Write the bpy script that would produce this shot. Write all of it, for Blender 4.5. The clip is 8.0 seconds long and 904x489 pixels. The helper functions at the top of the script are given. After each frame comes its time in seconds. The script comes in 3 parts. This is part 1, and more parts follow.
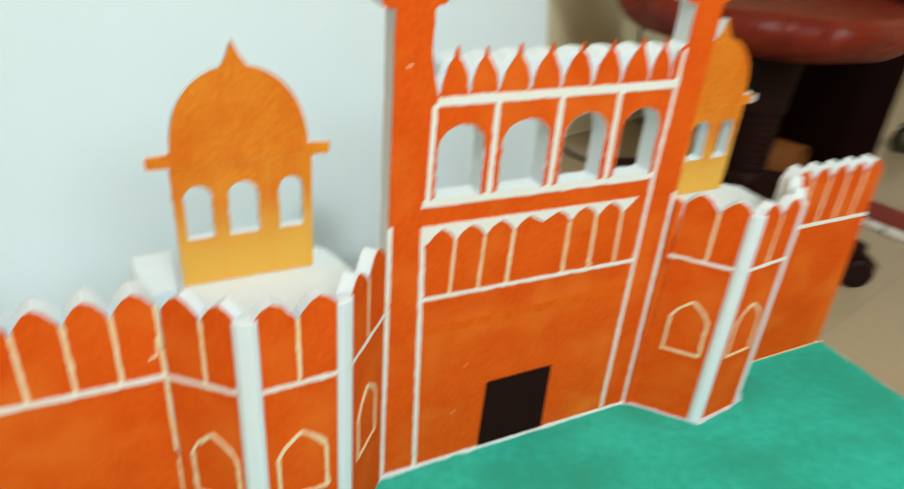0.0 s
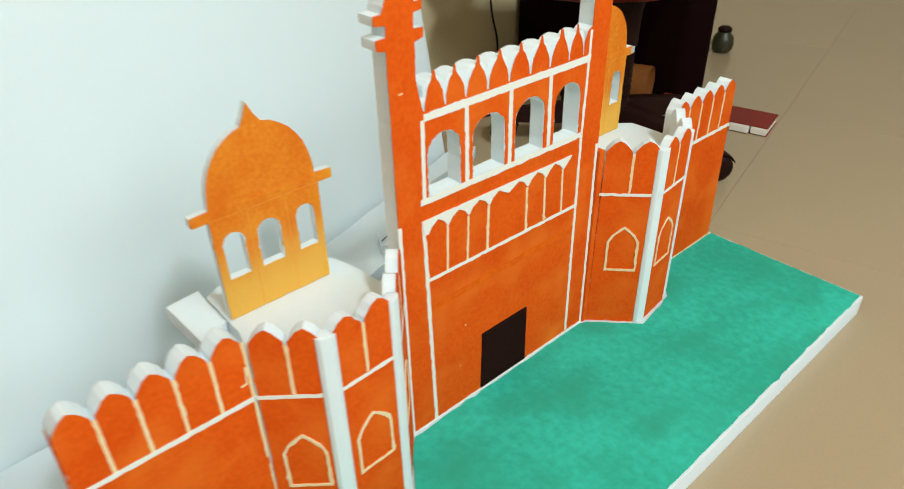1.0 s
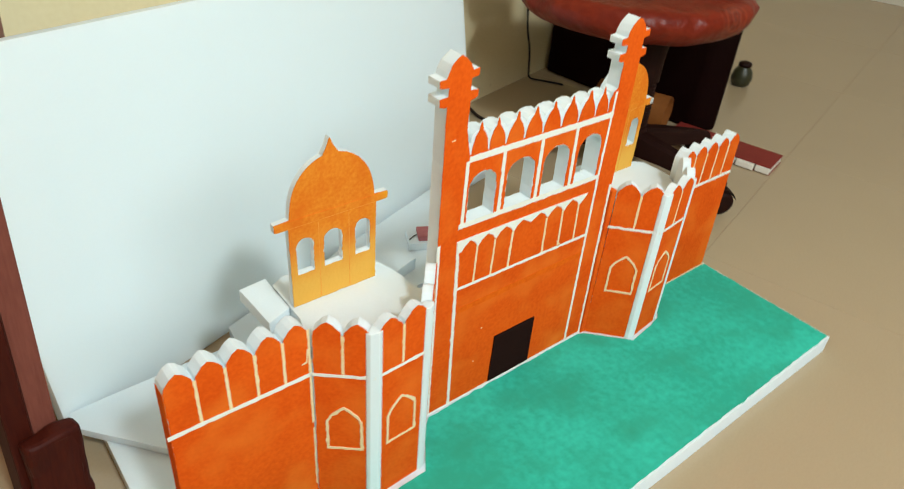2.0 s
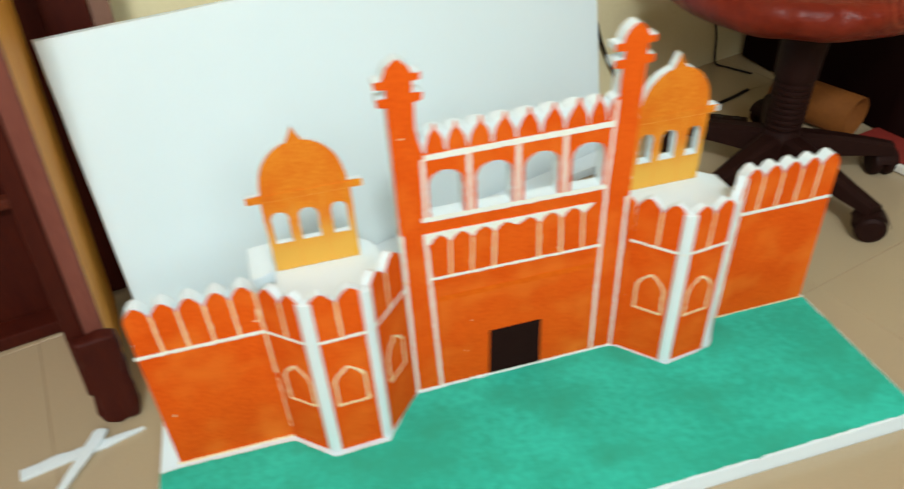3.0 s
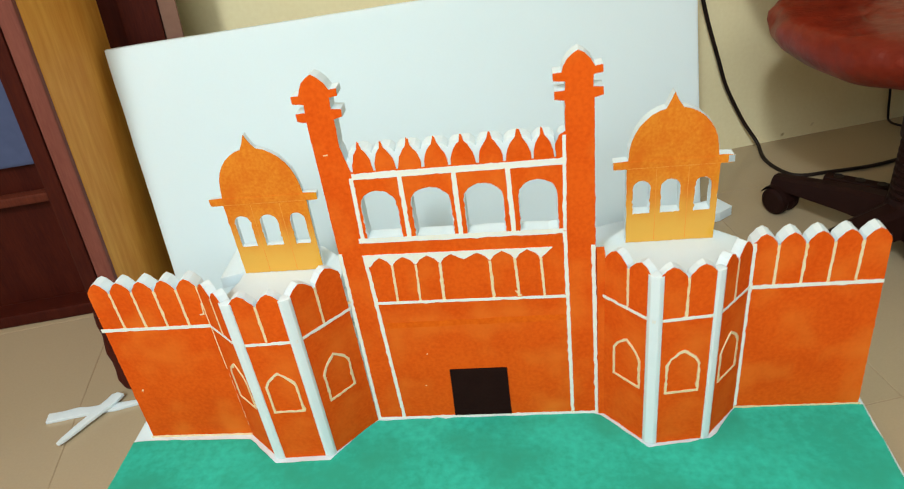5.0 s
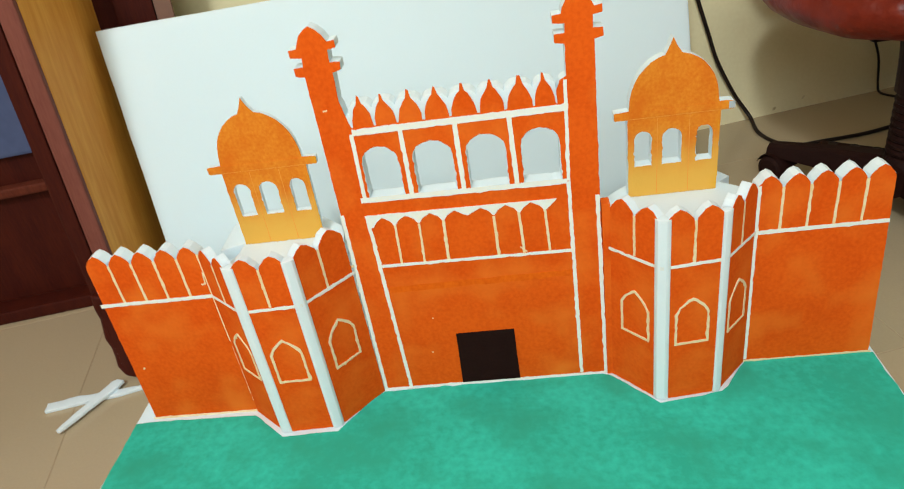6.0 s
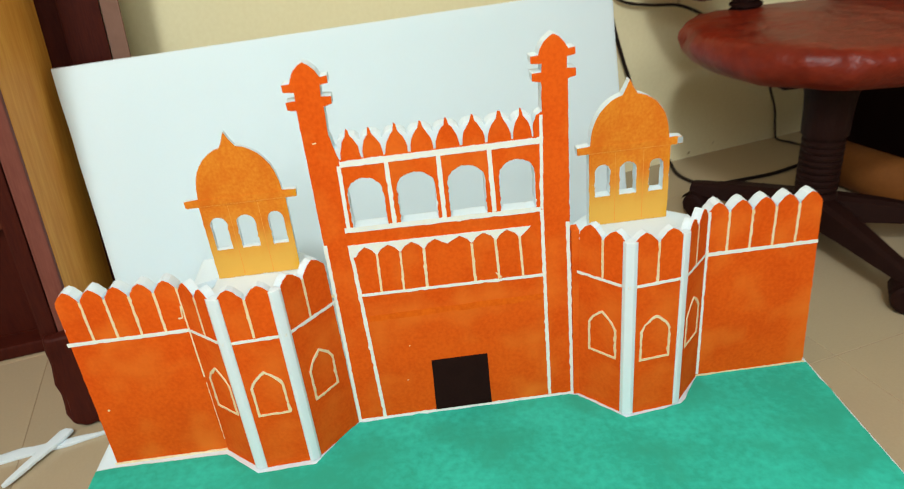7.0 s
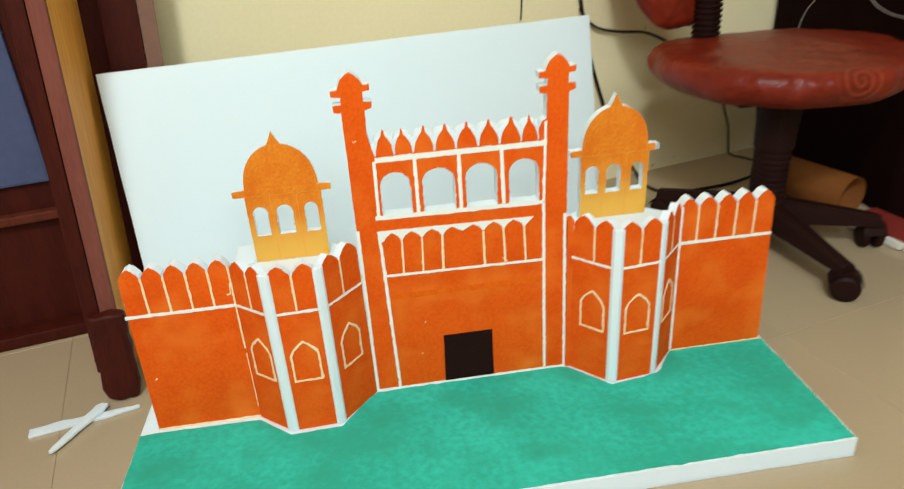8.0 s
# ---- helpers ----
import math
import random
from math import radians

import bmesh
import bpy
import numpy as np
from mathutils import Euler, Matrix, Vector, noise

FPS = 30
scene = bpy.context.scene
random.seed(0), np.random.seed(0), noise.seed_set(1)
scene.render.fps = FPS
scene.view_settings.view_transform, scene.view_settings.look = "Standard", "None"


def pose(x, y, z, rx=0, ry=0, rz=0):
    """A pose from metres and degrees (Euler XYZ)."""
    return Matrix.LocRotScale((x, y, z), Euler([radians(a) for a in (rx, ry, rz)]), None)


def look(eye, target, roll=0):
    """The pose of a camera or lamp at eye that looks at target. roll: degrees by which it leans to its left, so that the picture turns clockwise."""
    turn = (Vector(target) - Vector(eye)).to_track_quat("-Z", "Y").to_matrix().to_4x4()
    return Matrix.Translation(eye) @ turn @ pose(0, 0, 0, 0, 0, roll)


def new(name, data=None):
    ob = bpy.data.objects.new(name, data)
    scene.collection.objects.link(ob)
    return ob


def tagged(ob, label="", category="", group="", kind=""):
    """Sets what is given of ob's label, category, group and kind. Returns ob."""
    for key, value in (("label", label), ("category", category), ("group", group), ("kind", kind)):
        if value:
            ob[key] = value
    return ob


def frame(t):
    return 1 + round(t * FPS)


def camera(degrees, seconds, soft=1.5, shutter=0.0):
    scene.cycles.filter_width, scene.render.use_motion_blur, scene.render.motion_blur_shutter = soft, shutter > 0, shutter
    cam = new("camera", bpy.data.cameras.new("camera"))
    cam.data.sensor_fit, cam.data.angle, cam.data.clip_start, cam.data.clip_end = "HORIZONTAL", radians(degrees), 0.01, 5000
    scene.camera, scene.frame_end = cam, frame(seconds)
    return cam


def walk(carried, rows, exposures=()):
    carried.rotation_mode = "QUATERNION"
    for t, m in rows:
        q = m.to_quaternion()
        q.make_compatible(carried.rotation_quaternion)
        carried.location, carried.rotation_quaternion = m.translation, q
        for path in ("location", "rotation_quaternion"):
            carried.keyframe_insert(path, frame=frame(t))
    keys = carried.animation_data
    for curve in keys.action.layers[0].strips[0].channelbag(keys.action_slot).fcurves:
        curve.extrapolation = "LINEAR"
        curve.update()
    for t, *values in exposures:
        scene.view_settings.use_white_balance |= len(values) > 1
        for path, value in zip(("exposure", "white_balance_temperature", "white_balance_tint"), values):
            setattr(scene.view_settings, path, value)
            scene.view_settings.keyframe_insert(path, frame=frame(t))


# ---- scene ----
cam = camera(65.6, 8.0, soft=1.05, shutter=0.6)
PATH = [
    (0, (-0.1910, -0.4680, 0.5840), (0.6359, 1.0739, -0.3849), 4.90),
    (0.1, (-0.2068, -0.4614, 0.5936), (0.7104, 1.0480, -0.3448), 4.68),
    (0.2, (-0.2230, -0.4590, 0.6170), (0.6979, 1.0148, -0.3729), 3.00),
    (0.3, (-0.2357, -0.4589, 0.6302), (0.7032, 0.9714, -0.4055), 1.71),
    (0.4, (-0.2520, -0.4616, 0.6361), (0.7349, 0.9361, -0.3996), 1.28),
    (0.5, (-0.2660, -0.4540, 0.6430), (0.7741, 0.8831, -0.4201), 1.70),
    (0.6, (-0.2770, -0.4561, 0.6472), (0.8127, 0.8385, -0.4188), 1.30),
    (0.7, (-0.2894, -0.4570, 0.6477), (0.8220, 0.8129, -0.4257), -0.12),
    (0.8, (-0.3027, -0.4598, 0.6527), (0.7847, 0.8098, -0.4453), -1.01),
    (0.9, (-0.3188, -0.4607, 0.6615), (0.7686, 0.8024, -0.4440), -0.98),
    (1, (-0.3420, -0.4640, 0.6660), (0.7731, 0.7961, -0.4151), -1.30),
    (1.1, (-0.3587, -0.4639, 0.6783), (0.7645, 0.7799, -0.4133), -1.08),
    (1.2, (-0.3761, -0.4668, 0.6843), (0.7646, 0.7714, -0.3955), 0.20),
    (1.3, (-0.3919, -0.4702, 0.6973), (0.7422, 0.7588, -0.3996), 1.43),
    (1.4, (-0.4077, -0.4742, 0.7019), (0.7380, 0.7407, -0.3987), 2.26),
    (1.5, (-0.4260, -0.4790, 0.7130), (0.7100, 0.7420, -0.3910), 2.30),
    (1.6, (-0.4354, -0.4722, 0.7188), (0.6978, 0.7446, -0.3925), 2.45),
    (1.7, (-0.4430, -0.4800, 0.7340), (0.6880, 0.7300, -0.3870), 3.20),
    (2.8, (-0.2010, -0.6460, 0.8120), (0.3699, 0.8448, -0.3928), -0.30),
    (2.9, (-0.1540, -0.6697, 0.8145), (0.2861, 0.8588, -0.3979), -2.82),
    (3, (-0.1050, -0.6820, 0.8260), (0.2781, 0.8586, -0.3905), -3.20),
    (3.1, (-0.0623, -0.7081, 0.8169), (0.3181, 0.8517, -0.3757), -3.44),
    (3.2, (-0.0213, -0.7249, 0.8130), (0.3353, 0.8450, -0.3738), -3.97),
    (3.3, (0.0217, -0.7514, 0.8066), (0.3070, 0.8441, -0.3651), -3.75),
    (3.4, (0.0530, -0.7679, 0.8047), (0.2698, 0.8316, -0.3763), -4.04),
    (3.5, (0.0820, -0.7780, 0.8000), (0.2500, 0.8373, -0.3672), -3.60),
    (3.6, (0.1107, -0.7782, 0.7938), (0.2382, 0.8631, -0.3418), -4.67),
    (3.7, (0.1354, -0.7785, 0.7965), (0.2144, 0.8815, -0.3163), -6.39),
    (3.8, (0.1578, -0.7731, 0.8053), (0.2350, 0.8789, -0.3195), -6.37),
    (3.9, (0.1814, -0.7555, 0.8092), (0.2959, 0.8903, -0.3214), -5.62),
    (4, (0.2030, -0.7450, 0.8150), (0.4060, 0.8920, -0.3160), -3.80),
    (4.1, (0.2335, -0.7271, 0.8190), (0.4561, 0.9173, -0.2975), -2.52),
    (4.2, (0.2590, -0.7060, 0.8270), (0.4600, 0.9454, -0.2832), -2.80),
    (4.3, (0.2727, -0.6903, 0.8332), (0.3882, 0.9618, -0.2880), -3.70),
    (4.4, (0.2757, -0.6830, 0.8393), (0.2586, 0.9616, -0.2987), -4.92),
    (4.5, (0.2730, -0.6750, 0.8320), (0.1360, 0.9478, -0.3289), -6.00),
    (4.6, (0.2573, -0.6746, 0.8219), (0.0681, 0.9411, -0.3416), -6.39),
    (4.7, (0.2500, -0.6800, 0.8060), (0.0320, 0.9514, -0.3303), -6.70),
    (5.8, (0.2280, -0.7230, 0.7160), (-0.0000, 0.9773, -0.3122), -10.00),
    (6, (0.2210, -0.7290, 0.7050), (0.0021, 0.9673, -0.3316), -9.60),
    (6.2, (0.2121, -0.7233, 0.6982), (0.0329, 0.9855, -0.3254), -8.31),
    (6.5, (0.1990, -0.7250, 0.6960), (0.1170, 1.0188, -0.2799), -7.30),
    (6.8, (0.1562, -0.7463, 0.6990), (0.1616, 1.0022, -0.2718), -6.31),
    (7, (0.1270, -0.7770, 0.7090), (0.1960, 0.9874, -0.2302), -6.10),
    (7.2, (0.1039, -0.8034, 0.7035), (0.2183, 0.9760, -0.2023), -5.20),
    (7.5, (0.0730, -0.8530, 0.7070), (0.2470, 0.9190, -0.2040), -4.60),
    (7.8, (0.0511, -0.8848, 0.7193), (0.2063, 0.8879, -0.1936), -4.72),
    (8, (0.0290, -0.9120, 0.7410), (0.2351, 0.8615, -0.1603), -3.70),
]
walk(cam, [(t, look(eye, target, roll)) for t, eye, target, roll in PATH],
     exposures=[(0.0, 0.02), (0.5, 0.06), (1.0, 0.08), (1.7, 0.11), (3.0, 0.13), (4.0, 0.14), (4.7, 0.12), (6.0, 0.06), (8.0, 0.13)])


# ---- light ----
# Added warm ambient fill for shade; little of it enters the closed room.
world = bpy.data.worlds.new("warm_ambient")
scene.world = world
world.use_nodes = True
world.node_tree.nodes["Background"].inputs["Color"].default_value = (0.9, 0.50, 0.30, 1)
world.node_tree.nodes["Background"].inputs["Strength"].default_value = 0.07
scene.view_settings.exposure = 0.0


def area_lamp(name, eye, target, size, size_y, energy, colour):
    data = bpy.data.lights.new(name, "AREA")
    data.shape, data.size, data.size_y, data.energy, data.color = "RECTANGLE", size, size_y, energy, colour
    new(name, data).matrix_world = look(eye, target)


# Main light: source unseen, placed roughly by the chair's shadow on the wall.
area_lamp("key_lamp", (-0.20, -1.90, 2.45), (0.15, 0.1, 0.15), 0.24, 0.24, 39.0, (0.89, 1.0, 1.02))
# Added broad fill behind the camera that softens shade; no such lamp is known.
area_lamp("soft_fill", (0.15, -2.30, 1.92), (0.12, 0.0, 0.25), 1.50, 1.00, 34.0, (0.87, 1.0, 1.03))
# Weak orange fill from the left, added to redden shaded parts; not a fixture.
area_lamp("warm_fill", (-1.3, -0.9, 2.4), (-0.3, -0.1, 0.1), 1.2, 0.10, 5.0, (1.0, 0.50, 0.24))


# ---- materials ----
def material(name, base, second=None, rough=0.8, grain=200.0, blotch=12.0, amount=0.5, bump=0.15, bump_scale=None, metal=0.0, speck=None, stretch=(1, 1, 1), coat=0.0, spec=0.5):
    """A node material with colour varied at two scales and a fine relief."""
    m = bpy.data.materials.new(name)
    m.use_nodes = True
    n, l = m.node_tree.nodes, m.node_tree.links
    b = n["Principled BSDF"]
    b.inputs["Roughness"].default_value, b.inputs["Metallic"].default_value = rough, metal
    b.inputs["Coat Weight"].default_value, b.inputs["Specular IOR Level"].default_value = coat, spec
    second = second or tuple(c * 0.8 for c in base)
    co = n.new("ShaderNodeTexCoord")
    mp = n.new("ShaderNodeMapping")
    mp.inputs["Scale"].default_value = stretch
    l.new(co.outputs["Object"], mp.inputs["Vector"])
    big, small = n.new("ShaderNodeTexNoise"), n.new("ShaderNodeTexNoise")
    for node, scale, detail in ((big, blotch, 4), (small, grain, 6)):
        node.inputs["Scale"].default_value, node.inputs["Detail"].default_value = scale, detail
        l.new(mp.outputs["Vector"], node.inputs["Vector"])
    add = n.new("ShaderNodeMath")
    add.operation = "MULTIPLY_ADD"
    add.inputs[1].default_value = 0.5
    l.new(small.outputs["Fac"], add.inputs[0])
    half = n.new("ShaderNodeMath")
    half.operation, half.inputs[1].default_value = "MULTIPLY", 0.5
    l.new(big.outputs["Fac"], half.inputs[0])
    l.new(half.outputs[0], add.inputs[2])
    ramp = n.new("ShaderNodeMapRange")
    ramp.inputs["From Min"].default_value, ramp.inputs["From Max"].default_value = 0.5 - 0.22, 0.5 + 0.22
    ramp.inputs["To Min"].default_value, ramp.inputs["To Max"].default_value = 0.5 - amount, 0.5 + amount
    l.new(add.outputs[0], ramp.inputs["Value"])
    mix = n.new("ShaderNodeMix")
    mix.data_type = "RGBA"
    mix.inputs["A"].default_value, mix.inputs["B"].default_value = (*base, 1), (*second, 1)
    l.new(ramp.outputs["Result"], mix.inputs["Factor"])
    colour = mix.outputs["Result"]
    if speck:
        dots = n.new("ShaderNodeTexNoise")
        dots.inputs["Scale"].default_value, dots.inputs["Detail"].default_value = speck[1], 2
        l.new(mp.outputs["Vector"], dots.inputs["Vector"])
        pick = n.new("ShaderNodeMapRange")
        pick.inputs["From Min"].default_value, pick.inputs["From Max"].default_value = speck[2], speck[2] + speck[3] if len(speck) > 3 else speck[2] + 0.08
        l.new(dots.outputs["Fac"], pick.inputs["Value"])
        over = n.new("ShaderNodeMix")
        over.data_type = "RGBA"
        over.inputs["B"].default_value = (*speck[0], 1)
        l.new(colour, over.inputs["A"])
        l.new(pick.outputs["Result"], over.inputs["Factor"])
        colour = over.outputs["Result"]
    l.new(colour, b.inputs["Base Color"])
    if bump:
        rel = n.new("ShaderNodeBump")
        rel.inputs["Strength"].default_value, rel.inputs["Distance"].default_value = bump, 0.002
        if bump_scale:
            rel.inputs["Distance"].default_value = 0.012
            fine = n.new("ShaderNodeTexNoise")
            fine.inputs["Scale"].default_value, fine.inputs["Detail"].default_value = bump_scale, 4
            l.new(mp.outputs["Vector"], fine.inputs["Vector"])
            l.new(fine.outputs["Fac"], rel.inputs["Height"])
        else:
            l.new(small.outputs["Fac"], rel.inputs["Height"])
        l.new(rel.outputs["Normal"], b.inputs["Normal"])
    return m


FOAM = material("white_foam", (0.77, 0.865, 0.91), (0.74, 0.835, 0.88), 0.8, 420, 20, 0.5, 0.12, spec=0.2)
BOARD = material("white_board", (0.84, 0.945, 0.98), (0.82, 0.925, 0.965), 0.6, 300, 6, 0.5, 0.04, spec=0.3)
ORANGE = material("orange_paper", (0.79, 0.112, 0.008), (0.69, 0.080, 0.005), 0.9, 200, 12, 1.0, 0.20, speck=((0.82, 0.168, 0.018), 13, 0.48, 0.28), spec=0.05)
AMBER = material("amber_paper", (0.79, 0.258, 0.024), (0.70, 0.165, 0.012), 0.9, 240, 16, 0.9, 0.2, speck=((0.70, 0.150, 0.012), 34, 0.52, 0.24), spec=0.05)
CREASE = material("amber_crease", (0.79, 0.27, 0.035), (0.84, 0.36, 0.07), 0.9, spec=0.05)
ORANGE_LIGHT = material("light_orange_paper", (0.81, 0.138, 0.007), (0.70, 0.098, 0.005), 0.9, 200, 40, 0.9, 0.2, spec=0.05)
CREAM = material("cream_strip", (0.86, 0.75, 0.50), (0.85, 0.60, 0.29), 0.85, 300, 45, 0.7, 0.15, spec=0.1)
WHITE = material("white_strip", (0.82, 0.85, 0.82), (0.83, 0.79, 0.67), 0.85, 300, 45, 0.6, 0.12, spec=0.1)
PILLAR = material("white_pillar", (0.77, 0.87, 0.91), (0.74, 0.84, 0.88), 0.6, 300, 30, 0.5, 0.05, spec=0.3)
GREEN = material("green_paper", (0.044, 0.54, 0.40), (0.032, 0.40, 0.28), 0.92, 90, 9, 1.0, 0.2, speck=((0.036, 0.36, 0.24), 17, 0.48, 0.30), spec=0.08)
BLACK = material("black_paper", (0.016, 0.006, 0.005), (0.022, 0.009, 0.007), 0.95, 300, 30, spec=0.03)
FLOOR = material("floor_tile", (0.455, 0.350, 0.222), (0.41, 0.308, 0.19), 0.18, 260, 2.5, 0.45, 0.006)
GROUT = material("tile_joint", (0.35, 0.225, 0.125), None, 0.8)
WALL = material("cream_paint", (0.92, 0.79, 0.50), (0.86, 0.72, 0.43), 0.8, 120, 4, 0.6, 0.08, speck=((0.45, 0.30, 0.13), 22, 0.72), spec=0.2)
# Paints of unseen room surfaces, made pale so that they bounce fill light.
CEILING = material("ceiling_paint", (0.78, 0.77, 0.74), (0.74, 0.73, 0.69), 0.8, 120, 4, 0.6, 0.08, spec=0.2)
WALL_PALE = material("pale_paint", (0.74, 0.70, 0.62), (0.70, 0.66, 0.58), 0.8, 120, 4, 0.6, 0.08, spec=0.2)
WOOD = material("dark_wood", (0.062, 0.009, 0.004), (0.038, 0.005, 0.003), 0.55, 60, 7, 0.8, 0.12, stretch=(6, 6, 0.7), spec=0.12)
WOOD2 = material("brown_wood", (0.12, 0.026, 0.013), (0.08, 0.016, 0.008), 0.6, 60, 7, 0.8, 0.12, stretch=(6, 6, 0.7), spec=0.12)
POST = material("mauve_brown_wood", (0.21, 0.065, 0.045), (0.16, 0.046, 0.032), 0.6, 60, 7, 0.8, 0.1, stretch=(6, 6, 0.7), spec=0.12)
HONEY = material("honey_wood", (0.84, 0.40, 0.075), (0.70, 0.27, 0.04), 0.6, 30, 4, 0.8, 0.05, stretch=(3, 3, 0.5), spec=0.1)
BLUE = material("blue_paint", (0.075, 0.095, 0.185), (0.055, 0.07, 0.14), 0.7, 60, 5, spec=0.2)
PLASTIC = material("dark_plastic", (0.020, 0.006, 0.004), (0.014, 0.004, 0.003), 0.55, 200, 14, 0.6, 0.06, spec=0.10)
CLOTH = material("dark_case", (0.010, 0.002, 0.0015), (0.006, 0.0015, 0.001), 0.75, 200, 9, spec=0.05)
CARD = material("brown_card", (0.22, 0.070, 0.012), (0.17, 0.050, 0.008), 0.8, 120, 9, spec=0.2)
RED = material("red_cover", (0.26, 0.026, 0.02), (0.20, 0.02, 0.014), 0.6, 120, 14, spec=0.3)
PINK = material("faded_pink", (0.55, 0.20, 0.21), (0.44, 0.13, 0.13), 0.7, 120, 20, spec=0.2)
PAGES = material("paper_edge", (0.86, 0.82, 0.74), (0.76, 0.70, 0.60), 0.9, 400, 60, stretch=(1, 1, 8), spec=0.1)
CABLE = material("black_cable", (0.014, 0.006, 0.004), None, 0.5, spec=0.3)
SEAT = material("seat_cover", (0.21, 0.021, 0.007), (0.145, 0.012, 0.004), 0.38, 60, 9, 0.9, 0.55, bump_scale=24, spec=0.22)


def tint_wash(mat, axis, low, high, tint):
    """A tint that comes in along one axis of the thing, with an uneven border."""
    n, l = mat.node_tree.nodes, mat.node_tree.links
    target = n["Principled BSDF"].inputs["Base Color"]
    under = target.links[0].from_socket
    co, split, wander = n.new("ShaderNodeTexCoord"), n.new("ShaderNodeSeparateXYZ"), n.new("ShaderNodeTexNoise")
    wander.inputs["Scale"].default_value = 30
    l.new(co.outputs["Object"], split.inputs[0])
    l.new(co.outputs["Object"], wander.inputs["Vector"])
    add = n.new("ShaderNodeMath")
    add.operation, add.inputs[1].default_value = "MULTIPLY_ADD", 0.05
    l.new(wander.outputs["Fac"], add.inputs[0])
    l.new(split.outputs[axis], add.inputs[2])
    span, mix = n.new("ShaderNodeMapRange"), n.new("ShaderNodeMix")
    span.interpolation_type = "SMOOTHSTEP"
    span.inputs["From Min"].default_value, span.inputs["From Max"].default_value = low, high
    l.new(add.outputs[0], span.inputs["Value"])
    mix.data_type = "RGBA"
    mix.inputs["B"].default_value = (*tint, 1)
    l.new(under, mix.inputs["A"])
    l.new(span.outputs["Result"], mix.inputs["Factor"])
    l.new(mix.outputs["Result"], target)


# Kiosk foot: yellow light bounced off the deck, painted into the paper colour.
tint_wash(AMBER, "Z", 0.125, 0.04, (0.76, 0.40, 0.070))
# Right end: the paper's own yellow.
tint_wash(AMBER, "X", 0.072, 0.105, (0.74, 0.36, 0.02))


def bands(mat, tint):
    """Wavering printed stripes across a seat cover."""
    n, l = mat.node_tree.nodes, mat.node_tree.links
    target = n["Principled BSDF"].inputs["Base Color"]
    under = target.links[0].from_socket
    co, wave, mix, span = n.new("ShaderNodeTexCoord"), n.new("ShaderNodeTexWave"), n.new("ShaderNodeMix"), n.new("ShaderNodeMapRange")
    wave.wave_type, wave.bands_direction = "BANDS", "DIAGONAL"
    for key, value in (("Scale", 5.5), ("Distortion", 7.0), ("Detail", 1.5), ("Detail Scale", 1.1)):
        wave.inputs[key].default_value = value
    l.new(co.outputs["Object"], wave.inputs["Vector"])
    span.inputs["From Min"].default_value, span.inputs["From Max"].default_value = 0.45, 0.95
    span.inputs["To Max"].default_value = 0.34
    l.new(wave.outputs["Fac"], span.inputs["Value"])
    mix.data_type = "RGBA"
    mix.inputs["B"].default_value = (*tint, 1)
    l.new(under, mix.inputs["A"])
    l.new(span.outputs["Result"], mix.inputs["Factor"])
    l.new(mix.outputs["Result"], target)


def spiral(mat, centre, radius, pitch, tint):
    """A printed spiral about one point of the cover's upright rim."""
    n, l = mat.node_tree.nodes, mat.node_tree.links
    target = n["Principled BSDF"].inputs["Base Color"]
    under = target.links[0].from_socket
    co, far, saw, span, mask, both, mix = (n.new(k) for k in ("ShaderNodeTexCoord", "ShaderNodeVectorMath", "ShaderNodeMath", "ShaderNodeMapRange", "ShaderNodeMapRange", "ShaderNodeMath", "ShaderNodeMix"))
    away, split, angle, wind = (n.new(k) for k in ("ShaderNodeVectorMath", "ShaderNodeSeparateXYZ", "ShaderNodeMath", "ShaderNodeMath"))
    away.operation, away.inputs[1].default_value = "SUBTRACT", centre
    l.new(co.outputs["Object"], away.inputs[0])
    far.operation = "LENGTH"
    l.new(away.outputs[0], far.inputs[0])
    l.new(away.outputs[0], split.inputs[0])
    angle.operation = "ARCTAN2"
    l.new(split.outputs["Z"], angle.inputs[0])
    l.new(split.outputs["X"], angle.inputs[1])
    wind.operation, wind.inputs[1].default_value = "MULTIPLY_ADD", pitch / (2 * math.pi)
    l.new(angle.outputs[0], wind.inputs[0])
    l.new(far.outputs["Value"], wind.inputs[2])
    saw.operation, saw.inputs[1].default_value = "PINGPONG", pitch / 2
    l.new(wind.outputs[0], saw.inputs[0])
    span.inputs["From Min"].default_value, span.inputs["From Max"].default_value, span.inputs["To Max"].default_value = pitch * 0.18, pitch * 0.46, 0.42
    l.new(saw.outputs[0], span.inputs["Value"])
    mask.inputs["From Min"].default_value, mask.inputs["From Max"].default_value = radius, radius * 0.8
    l.new(far.outputs["Value"], mask.inputs["Value"])
    both.operation = "MULTIPLY"
    l.new(span.outputs["Result"], both.inputs[0])
    l.new(mask.outputs["Result"], both.inputs[1])
    mix.data_type = "RGBA"
    mix.inputs["B"].default_value = (*tint, 1)
    l.new(under, mix.inputs["A"])
    l.new(both.outputs[0], mix.inputs["Factor"])
    l.new(mix.outputs["Result"], target)


bands(SEAT, (0.11, 0.008, 0.003))
spiral(SEAT, (0.030, -0.240, 0.398), 0.052, 0.016, (0.36, 0.07, 0.03))
